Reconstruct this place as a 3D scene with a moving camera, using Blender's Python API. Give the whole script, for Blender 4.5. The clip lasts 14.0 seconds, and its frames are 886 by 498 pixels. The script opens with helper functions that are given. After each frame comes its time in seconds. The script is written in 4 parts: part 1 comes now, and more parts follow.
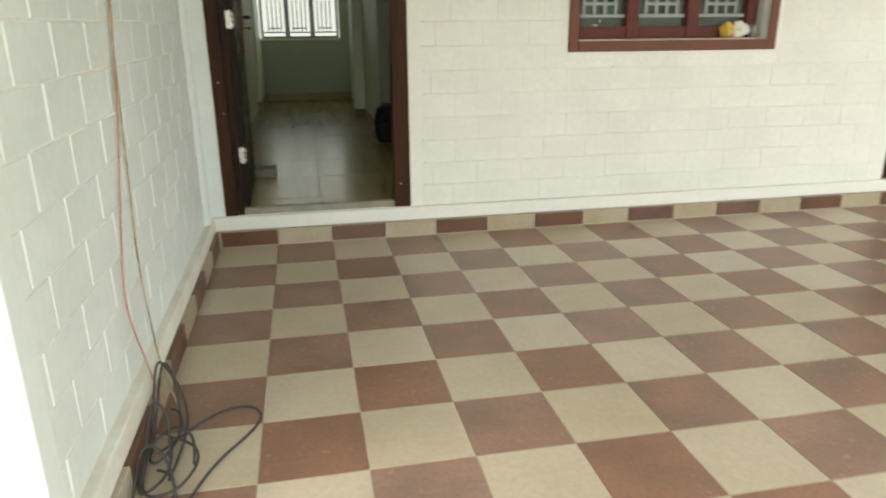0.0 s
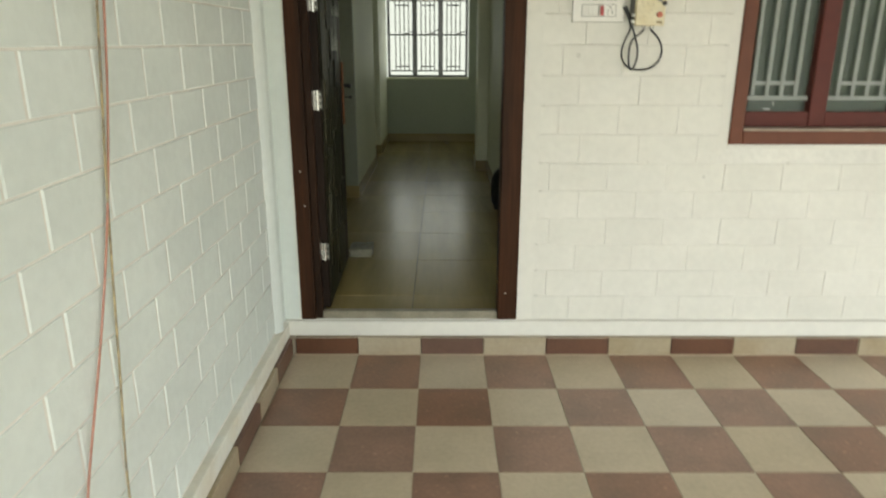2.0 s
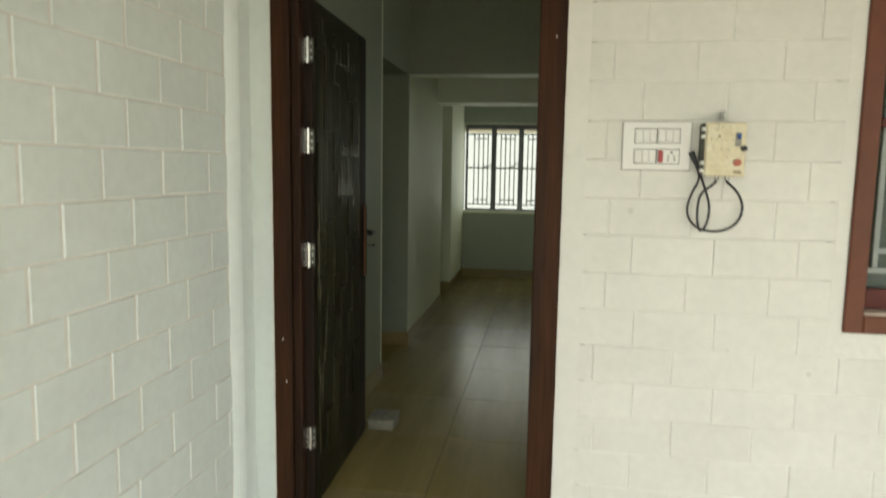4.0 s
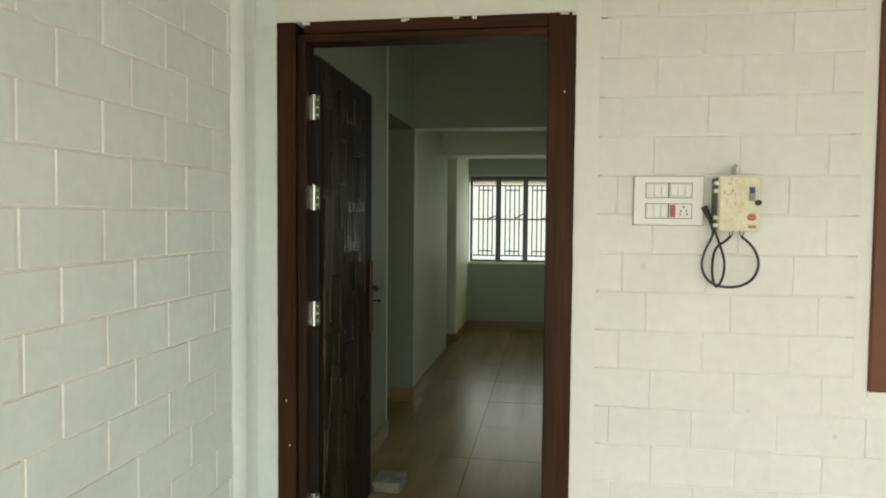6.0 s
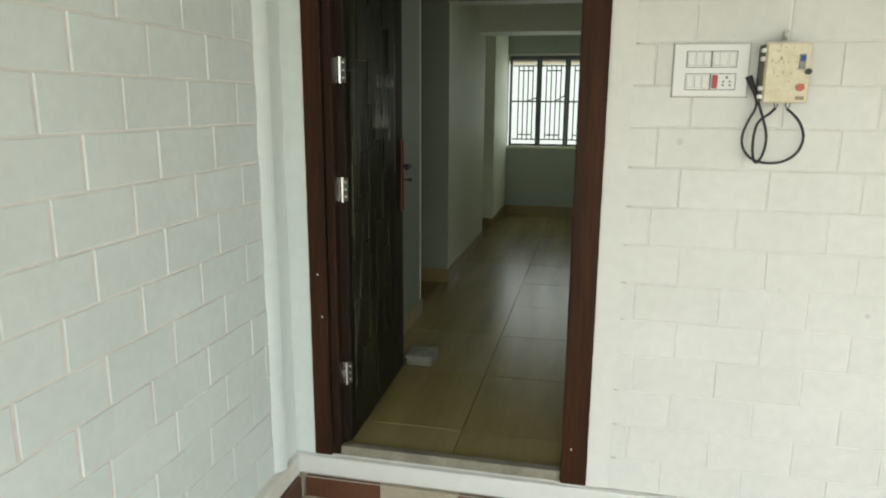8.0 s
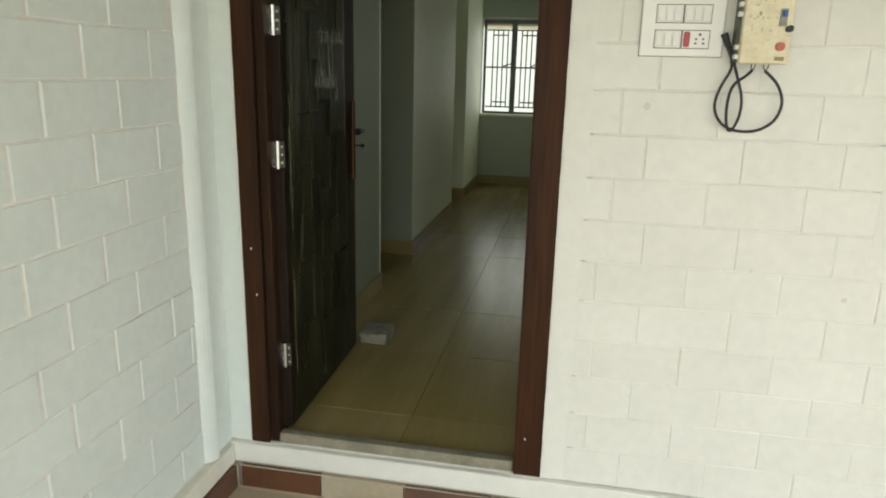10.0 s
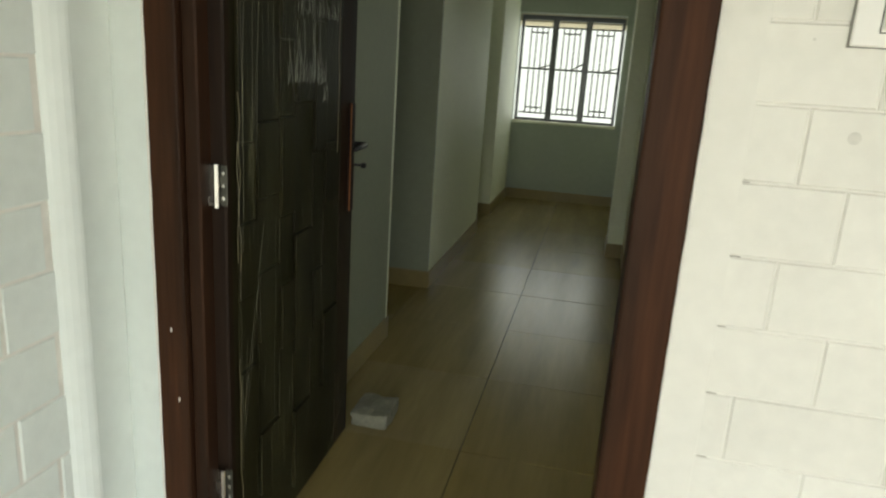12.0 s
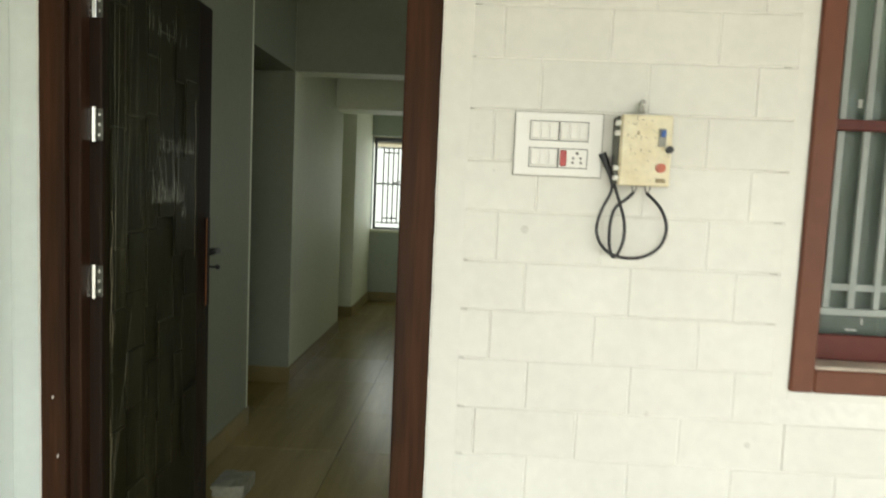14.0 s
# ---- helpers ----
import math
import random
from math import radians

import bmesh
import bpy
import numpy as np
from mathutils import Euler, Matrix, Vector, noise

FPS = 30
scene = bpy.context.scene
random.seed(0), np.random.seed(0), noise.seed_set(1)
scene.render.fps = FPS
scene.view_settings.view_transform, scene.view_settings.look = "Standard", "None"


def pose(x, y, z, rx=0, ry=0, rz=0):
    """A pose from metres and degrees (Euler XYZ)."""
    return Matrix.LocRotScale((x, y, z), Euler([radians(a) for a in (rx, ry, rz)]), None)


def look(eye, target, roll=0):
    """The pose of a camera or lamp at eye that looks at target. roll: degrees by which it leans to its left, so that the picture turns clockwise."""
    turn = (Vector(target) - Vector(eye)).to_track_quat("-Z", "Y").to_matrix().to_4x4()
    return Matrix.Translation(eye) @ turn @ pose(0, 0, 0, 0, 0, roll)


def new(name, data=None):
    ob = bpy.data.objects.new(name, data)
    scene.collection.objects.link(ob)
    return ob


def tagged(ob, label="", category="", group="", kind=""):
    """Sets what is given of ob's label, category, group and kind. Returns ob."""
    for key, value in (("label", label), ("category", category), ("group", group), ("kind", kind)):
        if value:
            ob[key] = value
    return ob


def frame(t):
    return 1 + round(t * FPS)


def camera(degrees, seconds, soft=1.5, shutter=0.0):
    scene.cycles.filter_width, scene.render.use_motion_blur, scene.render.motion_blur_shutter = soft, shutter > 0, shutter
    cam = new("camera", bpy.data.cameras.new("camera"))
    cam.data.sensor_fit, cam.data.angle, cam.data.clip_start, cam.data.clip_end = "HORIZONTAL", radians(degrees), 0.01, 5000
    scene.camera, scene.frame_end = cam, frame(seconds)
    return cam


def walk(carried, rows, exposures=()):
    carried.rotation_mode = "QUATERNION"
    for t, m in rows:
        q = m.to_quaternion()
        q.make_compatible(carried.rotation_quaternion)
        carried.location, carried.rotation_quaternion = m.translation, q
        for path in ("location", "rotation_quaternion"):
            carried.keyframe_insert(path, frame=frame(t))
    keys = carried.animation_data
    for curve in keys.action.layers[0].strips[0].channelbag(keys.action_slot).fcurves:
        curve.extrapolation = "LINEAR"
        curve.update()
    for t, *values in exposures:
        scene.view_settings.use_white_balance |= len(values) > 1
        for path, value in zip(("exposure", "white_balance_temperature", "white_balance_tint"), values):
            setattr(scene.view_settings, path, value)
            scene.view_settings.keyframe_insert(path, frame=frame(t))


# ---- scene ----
cam = camera(66.1, 14.0, soft=1.9, shutter=0.45)
PATH = [
    (0, (0.489, -3.697, 1.16), (0.862, -1.835, 0.534), -0.4),
    (0.5, (0.527, -3.548, 1.197), (0.749, -1.657, 0.584), 0.6),
    (0.7, (0.526, -3.467, 1.247), (0.74, -1.588, 0.597), 0.9),
    (1, (0.531, -3.343, 1.311), (0.785, -1.47, 0.655), 0.2),
    (1.2, (0.548, -3.274, 1.317), (0.801, -1.38, 0.729), -1.9),
    (1.5, (0.589, -3.181, 1.327), (0.791, -1.276, 0.752), -2.1),
    (1.7, (0.639, -3.047, 1.361), (0.786, -1.145, 0.762), -2.3),
    (2, (0.701, -2.952, 1.443), (0.704, -1.039, 0.859), 0.1),
    (2.2, (0.733, -2.907, 1.456), (0.708, -0.969, 0.963), 1.0),
    (2.5, (0.752, -2.806, 1.459), (0.696, -0.86, 1.002), 2.0),
    (2.7, (0.759, -2.713, 1.474), (0.708, -0.753, 1.082), 2.1),
    (3, (0.754, -2.52, 1.481), (0.787, -0.555, 1.111), 0.5),
    (3.2, (0.795, -2.486, 1.509), (0.824, -0.529, 1.098), -1.0),
    (3.5, (0.851, -2.374, 1.482), (0.808, -0.407, 1.125), -1.6),
    (3.7, (0.923, -2.345, 1.503), (0.757, -0.389, 1.119), 0.3),
    (4, (1.006, -2.265, 1.52), (0.71, -0.301, 1.282), 0.9),
    (4.2, (0.961, -2.222, 1.531), (0.676, -0.253, 1.327), 0.2),
    (6.3, (0.984, -2.209, 1.541), (0.672, -0.236, 1.453), 0.5),
    (6.5, (0.981, -2.203, 1.532), (0.672, -0.23, 1.414), 0.5),
    (7, (0.987, -2.187, 1.525), (0.67, -0.224, 1.304), 0.2),
    (7.5, (1.001, -2.189, 1.509), (0.645, -0.246, 1.195), 0.5),
    (7.7, (0.984, -2.207, 1.511), (0.617, -0.278, 1.132), 0.2),
    (8, (1.024, -2.184, 1.499), (0.606, -0.274, 1.079), 0.4),
    (8.5, (1.057, -2.184, 1.493), (0.663, -0.277, 1.033), 0.3),
    (9, (1.081, -2.187, 1.488), (0.715, -0.277, 1.017), 1.3),
    (9.2, (1.089, -2.178, 1.484), (0.739, -0.27, 0.998), 1.3),
    (11.3, (1.049, -1.379, 1.457), (0.62, 0.501, 0.924), 3.7),
    (11.5, (1.028, -1.306, 1.46), (0.504, 0.547, 0.92), 3.5),
    (12, (0.894, -1.123, 1.449), (0.488, 0.768, 0.941), 3.7),
    (12.2, (0.831, -1.087, 1.448), (0.493, 0.83, 0.99), 1.4),
    (12.5, (0.826, -1.031, 1.446), (0.575, 0.896, 0.974), 1.8),
    (12.7, (0.851, -1.067, 1.448), (0.649, 0.879, 1.031), 1.5),
    (13, (0.972, -1.175, 1.452), (0.764, 0.806, 1.277), 0.9),
    (13.1, (1.032, -1.219, 1.446), (0.891, 0.768, 1.276), 2.4),
    (13.2, (1.09, -1.263, 1.446), (0.871, 0.717, 1.273), 2.7),
    (13.5, (1.104, -1.405, 1.485), (1.025, 0.592, 1.394), 2.1),
    (13.7, (1.118, -1.504, 1.488), (1.027, 0.491, 1.38), 2.0),
    (14, (1.152, -1.65, 1.474), (1.07, 0.341, 1.303), 2.5),
]
EXPOSURES = [(0.0, 2.44, 7100, 3), (3.0, 2.52, 7100, 2), (6.5, 2.58, 6950, 2), (8.0, 2.59, 6600, 2), (9.0, 2.56, 6850, 3), (12.0, 2.82, 6950, 2), (14.0, 2.88, 6850, 2)]
walk(cam, [(t, look(eye, target, roll)) for t, eye, target, roll in PATH], EXPOSURES)

# ---- world, sun ----
world = bpy.data.worlds.new("overcast")
scene.world = world
world.use_nodes = True
wn = world.node_tree
wn.nodes.clear()
sky = wn.nodes.new("ShaderNodeTexSky")
sky.sky_type, sky.sun_disc = "NISHITA", False
sky.sun_elevation, sky.sun_rotation = radians(71), radians(207)
sky.air_density, sky.dust_density, sky.ozone_density = 1.0, 4.0, 1.0
pale = wn.nodes.new("ShaderNodeHueSaturation")
pale.inputs["Saturation"].default_value = 0.34
back = wn.nodes.new("ShaderNodeBackground")
back.inputs["Strength"].default_value = 0.15
wout = wn.nodes.new("ShaderNodeOutputWorld")
wn.links.new(sky.outputs[0], pale.inputs["Color"])
wn.links.new(pale.outputs[0], back.inputs["Color"])
wn.links.new(back.outputs[0], wout.inputs["Surface"])

sun_data = bpy.data.lights.new("sun", "SUN")
sun_data.energy, sun_data.angle, sun_data.color = 0.6, radians(20), (1.0, 0.97, 0.93)
sun = new("sun", sun_data)
sun.matrix_world = look((1.5, -3, 10), (0, 0, 0))


# ---- materials ----
def mat(name, col, rough=0.6, var=0.08, scale=3.0, fine=40.0, bump=0.15, metal=0.0, rnd=0.0, warm=None, stretch=(1, 1, 1), coat=0.0, spots=0.0, spec=0.5, rvar=0.09, lo=0.32, hi=0.62):
    m = bpy.data.materials.new(name)
    m.use_nodes = True
    nt = m.node_tree
    N, L = nt.nodes, nt.links
    bsdf = N["Principled BSDF"]
    geo = N.new("ShaderNodeNewGeometry")
    mp = N.new("ShaderNodeMapping")
    mp.inputs["Scale"].default_value = stretch
    L.new(geo.outputs["Position"], mp.inputs["Vector"])

    def noise_at(s, detail):
        n = N.new("ShaderNodeTexNoise")
        n.inputs["Scale"].default_value, n.inputs["Detail"].default_value = s, detail
        L.new(mp.outputs[0], n.inputs["Vector"])
        return n
    big, small = noise_at(scale, 4), noise_at(fine, 6)
    base = N.new("ShaderNodeMix")
    base.data_type = "RGBA"
    dark = warm if warm else tuple(c * (1 - 2.2 * var) for c in col)
    base.inputs["A"].default_value, base.inputs["B"].default_value = (*dark, 1), (*col, 1)
    ramp = N.new("ShaderNodeMapRange")
    ramp.inputs["From Min"].default_value, ramp.inputs["From Max"].default_value = lo, hi
    L.new(big.outputs["Fac"], ramp.inputs["Value"])
    L.new(ramp.outputs[0], base.inputs["Factor"])
    hsv = N.new("ShaderNodeHueSaturation")
    L.new(base.outputs["Result"], hsv.inputs["Color"])
    val = N.new("ShaderNodeMapRange")
    val.inputs["From Min"].default_value, val.inputs["From Max"].default_value = 0.3, 0.7
    val.inputs["To Min"].default_value, val.inputs["To Max"].default_value = 1 - var, 1 + var
    L.new(small.outputs["Fac"], val.inputs["Value"])
    last = val.outputs[0]
    if rnd:
        info = N.new("ShaderNodeObjectInfo")
        rr = N.new("ShaderNodeMapRange")
        rr.inputs["To Min"].default_value, rr.inputs["To Max"].default_value = 1 - rnd, 1 + rnd
        L.new(info.outputs["Random"], rr.inputs["Value"])
        mul = N.new("ShaderNodeMath")
        mul.operation = "MULTIPLY"
        L.new(last, mul.inputs[0])
        L.new(rr.outputs[0], mul.inputs[1])
        last = mul.outputs[0]
        sat = N.new("ShaderNodeMapRange")
        sat.inputs["To Min"].default_value, sat.inputs["To Max"].default_value = 1 + 1.6 * rnd, 1 - 1.6 * rnd
        L.new(info.outputs["Random"], sat.inputs["Value"])
        L.new(sat.outputs[0], hsv.inputs["Saturation"])
    if spots:
        sp = noise_at(scale * 6, 2)
        sr = N.new("ShaderNodeMapRange")
        sr.inputs["From Min"].default_value, sr.inputs["From Max"].default_value = 0.66, 0.74
        sr.inputs["To Min"].default_value, sr.inputs["To Max"].default_value = 1.0, 1 - spots
        L.new(sp.outputs["Fac"], sr.inputs["Value"])
        mul2 = N.new("ShaderNodeMath")
        mul2.operation = "MULTIPLY"
        L.new(last, mul2.inputs[0])
        L.new(sr.outputs[0], mul2.inputs[1])
        last = mul2.outputs[0]
    L.new(last, hsv.inputs["Value"])
    L.new(hsv.outputs[0], bsdf.inputs["Base Color"])
    rg = N.new("ShaderNodeMapRange")
    rg.inputs["To Min"].default_value, rg.inputs["To Max"].default_value = max(0.02, rough - rvar), min(1, rough + rvar)
    L.new(big.outputs["Fac"], rg.inputs["Value"])
    L.new(rg.outputs[0], bsdf.inputs["Roughness"])
    bsdf.inputs["Metallic"].default_value = metal
    bsdf.inputs["Specular IOR Level"].default_value = spec
    bsdf.inputs["Coat Weight"].default_value = coat
    if bump:
        b = N.new("ShaderNodeBump")
        b.inputs["Strength"].default_value, b.inputs["Distance"].default_value = bump, 0.004
        L.new(small.outputs["Fac"], b.inputs["Height"])
        L.new(b.outputs[0], bsdf.inputs["Normal"])
    return m


def pane_mat(name, tint, gloss_rough=0.03):
    m = bpy.data.materials.new(name)
    m.use_nodes = True
    N, L = m.node_tree.nodes, m.node_tree.links
    N.remove(N["Principled BSDF"])
    tr = N.new("ShaderNodeBsdfTransparent")
    tr.inputs["Color"].default_value = (*tint, 1)
    gl = N.new("ShaderNodeBsdfGlossy")
    gl.inputs["Roughness"].default_value = gloss_rough
    fr = N.new("ShaderNodeFresnel")
    fr.inputs["IOR"].default_value = 1.32
    mx = N.new("ShaderNodeMixShader")
    L.new(fr.outputs[0], mx.inputs[0])
    L.new(tr.outputs[0], mx.inputs[1])
    L.new(gl.outputs[0], mx.inputs[2])
    # Flat grey-green diffuse share, mixed evenly over the whole pane.
    df = N.new("ShaderNodeBsdfDiffuse")
    df.inputs["Color"].default_value = (0.26, 0.30, 0.27, 1)
    grey_share = N.new("ShaderNodeMixShader")
    grey_share.inputs[0].default_value = 0.28
    L.new(mx.outputs[0], grey_share.inputs[1])
    L.new(df.outputs[0], grey_share.inputs[2])
    L.new(grey_share.outputs[0], N["Material Output"].inputs["Surface"])
    return m


def film_mat(name):
    """Stretch film: mostly clear, with glossy milky pulls that run up and down."""
    m = bpy.data.materials.new(name)
    m.use_nodes = True
    N, L = m.node_tree.nodes, m.node_tree.links
    bsdf = N["Principled BSDF"]
    bsdf.inputs["Base Color"].default_value = (0.30, 0.29, 0.16, 1)
    bsdf.inputs["Roughness"].default_value = 0.2
    geo = N.new("ShaderNodeNewGeometry")

    def streaks(scale, squash, tilt, lo, hi, top):
        mp = N.new("ShaderNodeMapping")
        mp.inputs["Scale"].default_value = (1, 1, squash)
        mp.inputs["Rotation"].default_value = (tilt, 0, 0)
        L.new(geo.outputs["Position"], mp.inputs["Vector"])
        n = N.new("ShaderNodeTexNoise")
        n.inputs["Scale"].default_value, n.inputs["Detail"].default_value, n.inputs["Distortion"].default_value = scale, 4, 0.3
        L.new(mp.outputs[0], n.inputs["Vector"])
        r = N.new("ShaderNodeMapRange")
        r.inputs["From Min"].default_value, r.inputs["From Max"].default_value = lo, hi
        r.inputs["To Min"].default_value, r.inputs["To Max"].default_value = 0.0, top
        L.new(n.outputs["Fac"], r.inputs["Value"])
        return n, r
    n, fine = streaks(70, 0.03, 0.04, 0.56, 0.72, 0.35)
    _, where = streaks(4.0, 0.7, 0.0, 0.40, 0.62, 1.0)
    _, haze = streaks(9.0, 0.3, 0.1, 0.40, 0.68, 0.065)
    mul = N.new("ShaderNodeMath")
    mul.operation = "MULTIPLY"
    L.new(fine.outputs[0], mul.inputs[0])
    L.new(where.outputs[0], mul.inputs[1])
    r = N.new("ShaderNodeMath")
    r.operation = "ADD"
    L.new(mul.outputs[0], r.inputs[0])
    L.new(haze.outputs[0], r.inputs[1])
    b = N.new("ShaderNodeBump")
    b.inputs["Strength"].default_value, b.inputs["Distance"].default_value = 0.5, 0.004
    L.new(n.outputs["Fac"], b.inputs["Height"])
    L.new(b.outputs[0], bsdf.inputs["Normal"])
    L.new(r.outputs[0], bsdf.inputs["Alpha"])
    return m


M = {}
M["paint"] = mat("white_wall_paint", (0.765, 0.755, 0.692), 0.55, 0.025, 1.3, 25, 0.12, spots=0.04)
M["plinth"] = mat("stained_plinth_plaster", (0.77, 0.77, 0.70), 0.6, 0.05, 5, 30, 0.2, warm=(0.70, 0.66, 0.55), spots=0.06)
M["brick"] = mat("white_painted_block", (0.745, 0.735, 0.672), 0.5, 0.03, 2.5, 30, 0.25, rnd=0.02, spots=0.05)
# Bluish cast of the light on the side wall is put into these whites.
M["sidepaint"] = mat("sky_tinted_side_wall_white", (0.748, 0.80, 0.760), 0.5, 0.025, 1.3, 25, 0.12, spots=0.04)
M["sidebrick"] = mat("sky_tinted_white_side_block", (0.748, 0.80, 0.760), 0.5, 0.03, 2.5, 30, 0.25, rnd=0.02, spots=0.05)
M["joint"] = mat("painted_joint", (0.78, 0.77, 0.71), 0.7, 0.05, 4, 40, 0.2)
M["inside"] = mat("interior_wall_paint", (0.85, 0.88, 0.71), 0.6, 0.03, 1.2, 30, 0.08)
# Back wall's shade is put into its colour, darker than the interior paint.
M["back"] = mat("shaded_back_wall_paint", (0.44, 0.49, 0.42), 0.6, 0.03, 1.2, 30, 0.08)
# The hall's dimness is put into this colour; the passage walls stay pale.
M["hall"] = mat("shaded_olive_hall_paint", (0.285, 0.31, 0.228), 0.6, 0.03, 1.2, 30, 0.08)
M["ceiling"] = mat("ceiling_paint", (0.62, 0.64, 0.58), 0.7, 0.03, 1.2, 30, 0.05)
M["red"] = mat("terracotta_floor_tile", (0.285, 0.164, 0.114), 0.38, 0.10, 5, 60, 0.12, rnd=0.07, warm=(0.205, 0.128, 0.090), spots=-0.35)
M["cream"] = mat("cream_floor_tile", (0.505, 0.425, 0.308), 0.36, 0.06, 4, 50, 0.1, rnd=0.06, warm=(0.435, 0.368, 0.262), spots=0.08)
M["skred"] = mat("dark_red_skirting_tile", (0.130, 0.060, 0.036), 0.4, 0.10, 6, 60, 0.1, rnd=0.1, warm=(0.10, 0.046, 0.029))
M["skcream"] = mat("dull_cream_skirting_tile", (0.40, 0.342, 0.245), 0.4, 0.06, 5, 50, 0.1, rnd=0.06, warm=(0.36, 0.29, 0.19))
M["grout"] = mat("pale_grout", (0.46, 0.41, 0.31), 0.8, 0.1, 8, 70, 0.2)
M["wood"] = mat("reddish_brown_door_frame_wood", (0.052, 0.0205, 0.0092), 0.5, 0.25, 2.5, 14, 0.15, spec=0.12, stretch=(6, 6, 0.35), warm=(0.022, 0.011, 0.006))
M["woodx"] = mat("reddish_brown_head_wood", (0.058, 0.021, 0.009), 0.5, 0.2, 4, 14, 0.15, spec=0.12, stretch=(0.35, 6, 6), warm=(0.022, 0.011, 0.006))
M["arch"] = mat("brown_window_paint", (0.155, 0.055, 0.031), 0.5, 0.08, 3, 30, 0.1, spec=0.3, stretch=(1, 1, 0.6))
M["sash"] = mat("dark_red_sash_paint", (0.105, 0.024, 0.018), 0.45, 0.08, 4, 30, 0.08, spec=0.25)
M["leaf"] = mat("dark_door_leaf_wood", (0.0165, 0.0152, 0.0056), 0.5, 0.2, 3, 12, 0.15, stretch=(5, 5, 0.4), spec=0.15)
M["darkwood"] = mat("dark_red_brown_polish", (0.017, 0.0085, 0.0042), 0.6, 0.2, 3, 12, 0.1, stretch=(5, 5, 0.4), spec=0.2)
M["rebate"] = mat("dark_brown_rebate_wood", (0.036, 0.016, 0.008), 0.5, 0.2, 4, 14, 0.12, stretch=(6, 6, 0.35), spec=0.12, warm=(0.018, 0.010, 0.006))
M["orange"] = mat("orange_red_plastic", (0.50, 0.13, 0.075), 0.4, 0.05, 9, 60, 0.0)
M["sill"] = mat("dusty_beige_sill", (0.55, 0.46, 0.37), 0.6, 0.1, 8, 60, 0.1)
M["chrome"] = mat("satin_steel", (0.62, 0.61, 0.57), 0.25, 0.05, 20, 90, 0.0, metal=1.0)
M["copper"] = mat("antique_copper", (0.40, 0.16, 0.07), 0.35, 0.1, 15, 90, 0.0, metal=0.8)
M["bronze"] = mat("dark_bronze", (0.022, 0.011, 0.007), 0.5, 0.1, 15, 90, 0.0, spec=0.25)
M["blackmetal"] = mat("black_metal", (0.015, 0.015, 0.015), 0.4, 0.1, 10, 60, 0.0)
M["winmetal"] = mat("dark_grey_window_steel", (0.17, 0.175, 0.19), 0.5, 0.1, 10, 60, 0.0)
M["backgrille"] = mat("weathered_dark_grille_paint", (0.045, 0.045, 0.05), 0.5, 0.1, 10, 60, 0.0)
M["shade"] = mat("cream_sunshade_paint", (0.78, 0.70, 0.50), 0.7, 0.08, 6, 30, 0.1)
M["grille"] = mat("pale_grille_paint", (0.29, 0.315, 0.29), 0.45, 0.05, 8, 60, 0.0)
M["pane"] = pane_mat("tinted_window_glass", (0.72, 0.78, 0.74))
M["film"] = film_mat("stretch_film")
# Near-white for the highlights drawn on the film folds.
M["glint"] = mat("pale_film_glint", (0.62, 0.66, 0.58), 0.15, 0.1, 20, 60, 0.0)
M["frayed"] = mat("yellowed_film_edge", (0.13, 0.11, 0.06), 0.35, 0.2, 20, 60, 0.0)
M["plate"] = mat("worn_dark_steel", (0.12, 0.12, 0.105), 0.35, 0.15, 30, 90, 0.0, metal=1.0)
M["faintglint"] = mat("faint_film_fold", (0.19, 0.18, 0.12), 0.25, 0.15, 20, 60, 0.0)
M["smudge"] = mat("grey_wall_smudge", (0.655, 0.645, 0.585), 0.7, 0.05, 30, 90, 0.1)
# Grey that draws the shadow in the open joint ends.
M["gapline"] = mat("open_joint_shade", (0.55, 0.53, 0.47), 0.9, 0.2, 30, 90, 0.2)
M["crack"] = mat("dirty_paint_crack", (0.46, 0.43, 0.36), 0.9, 0.3, 12, 60, 0.2)
M["vit"] = mat("beige_vitrified_tile", (0.42, 0.322, 0.128), 0.26, 0.05, 1.3, 9, 0.0, rnd=0.05, warm=(0.19, 0.142, 0.052), stretch=(5, 0.6, 1), rvar=0.015, lo=0.05, hi=0.95)
M["darkjoint"] = mat("dirty_floor_joint", (0.10, 0.078, 0.04), 0.8, 0.1, 8, 60, 0.1)
M["vitsk"] = mat("brown_skirting_tile", (0.30, 0.232, 0.095), 0.35, 0.06, 3, 30, 0.02)
M["granite"] = mat("grey_beige_threshold_stone", (0.27, 0.245, 0.18), 0.45, 0.14, 12, 90, 0.05)
M["plastic"] = mat("white_switch_plastic", (0.82, 0.81, 0.76), 0.3, 0.01, 5, 50, 0.0)
M["line"] = mat("dark_gap", (0.12, 0.12, 0.10), 0.6, 0.05, 5, 50, 0.0)
M["redsw"] = mat("red_switch_plastic", (0.42, 0.05, 0.05), 0.3, 0.03, 5, 50, 0.0)
M["oldbox"] = mat("yellowed_plastic", (0.74, 0.68, 0.49), 0.4, 0.06, 14, 60, 0.1, warm=(0.67, 0.58, 0.37), spots=0.35)
M["rubber"] = mat("black_cable_rubber", (0.02, 0.02, 0.022), 0.5, 0.1, 20, 80, 0.0)
M["greycable"] = mat("dusty_grey_cable", (0.055, 0.052, 0.046), 0.6, 0.15, 20, 80, 0.0)
M["redcable"] = mat("red_cable_sheath", (0.48, 0.23, 0.17), 0.5, 0.1, 20, 80, 0.0)
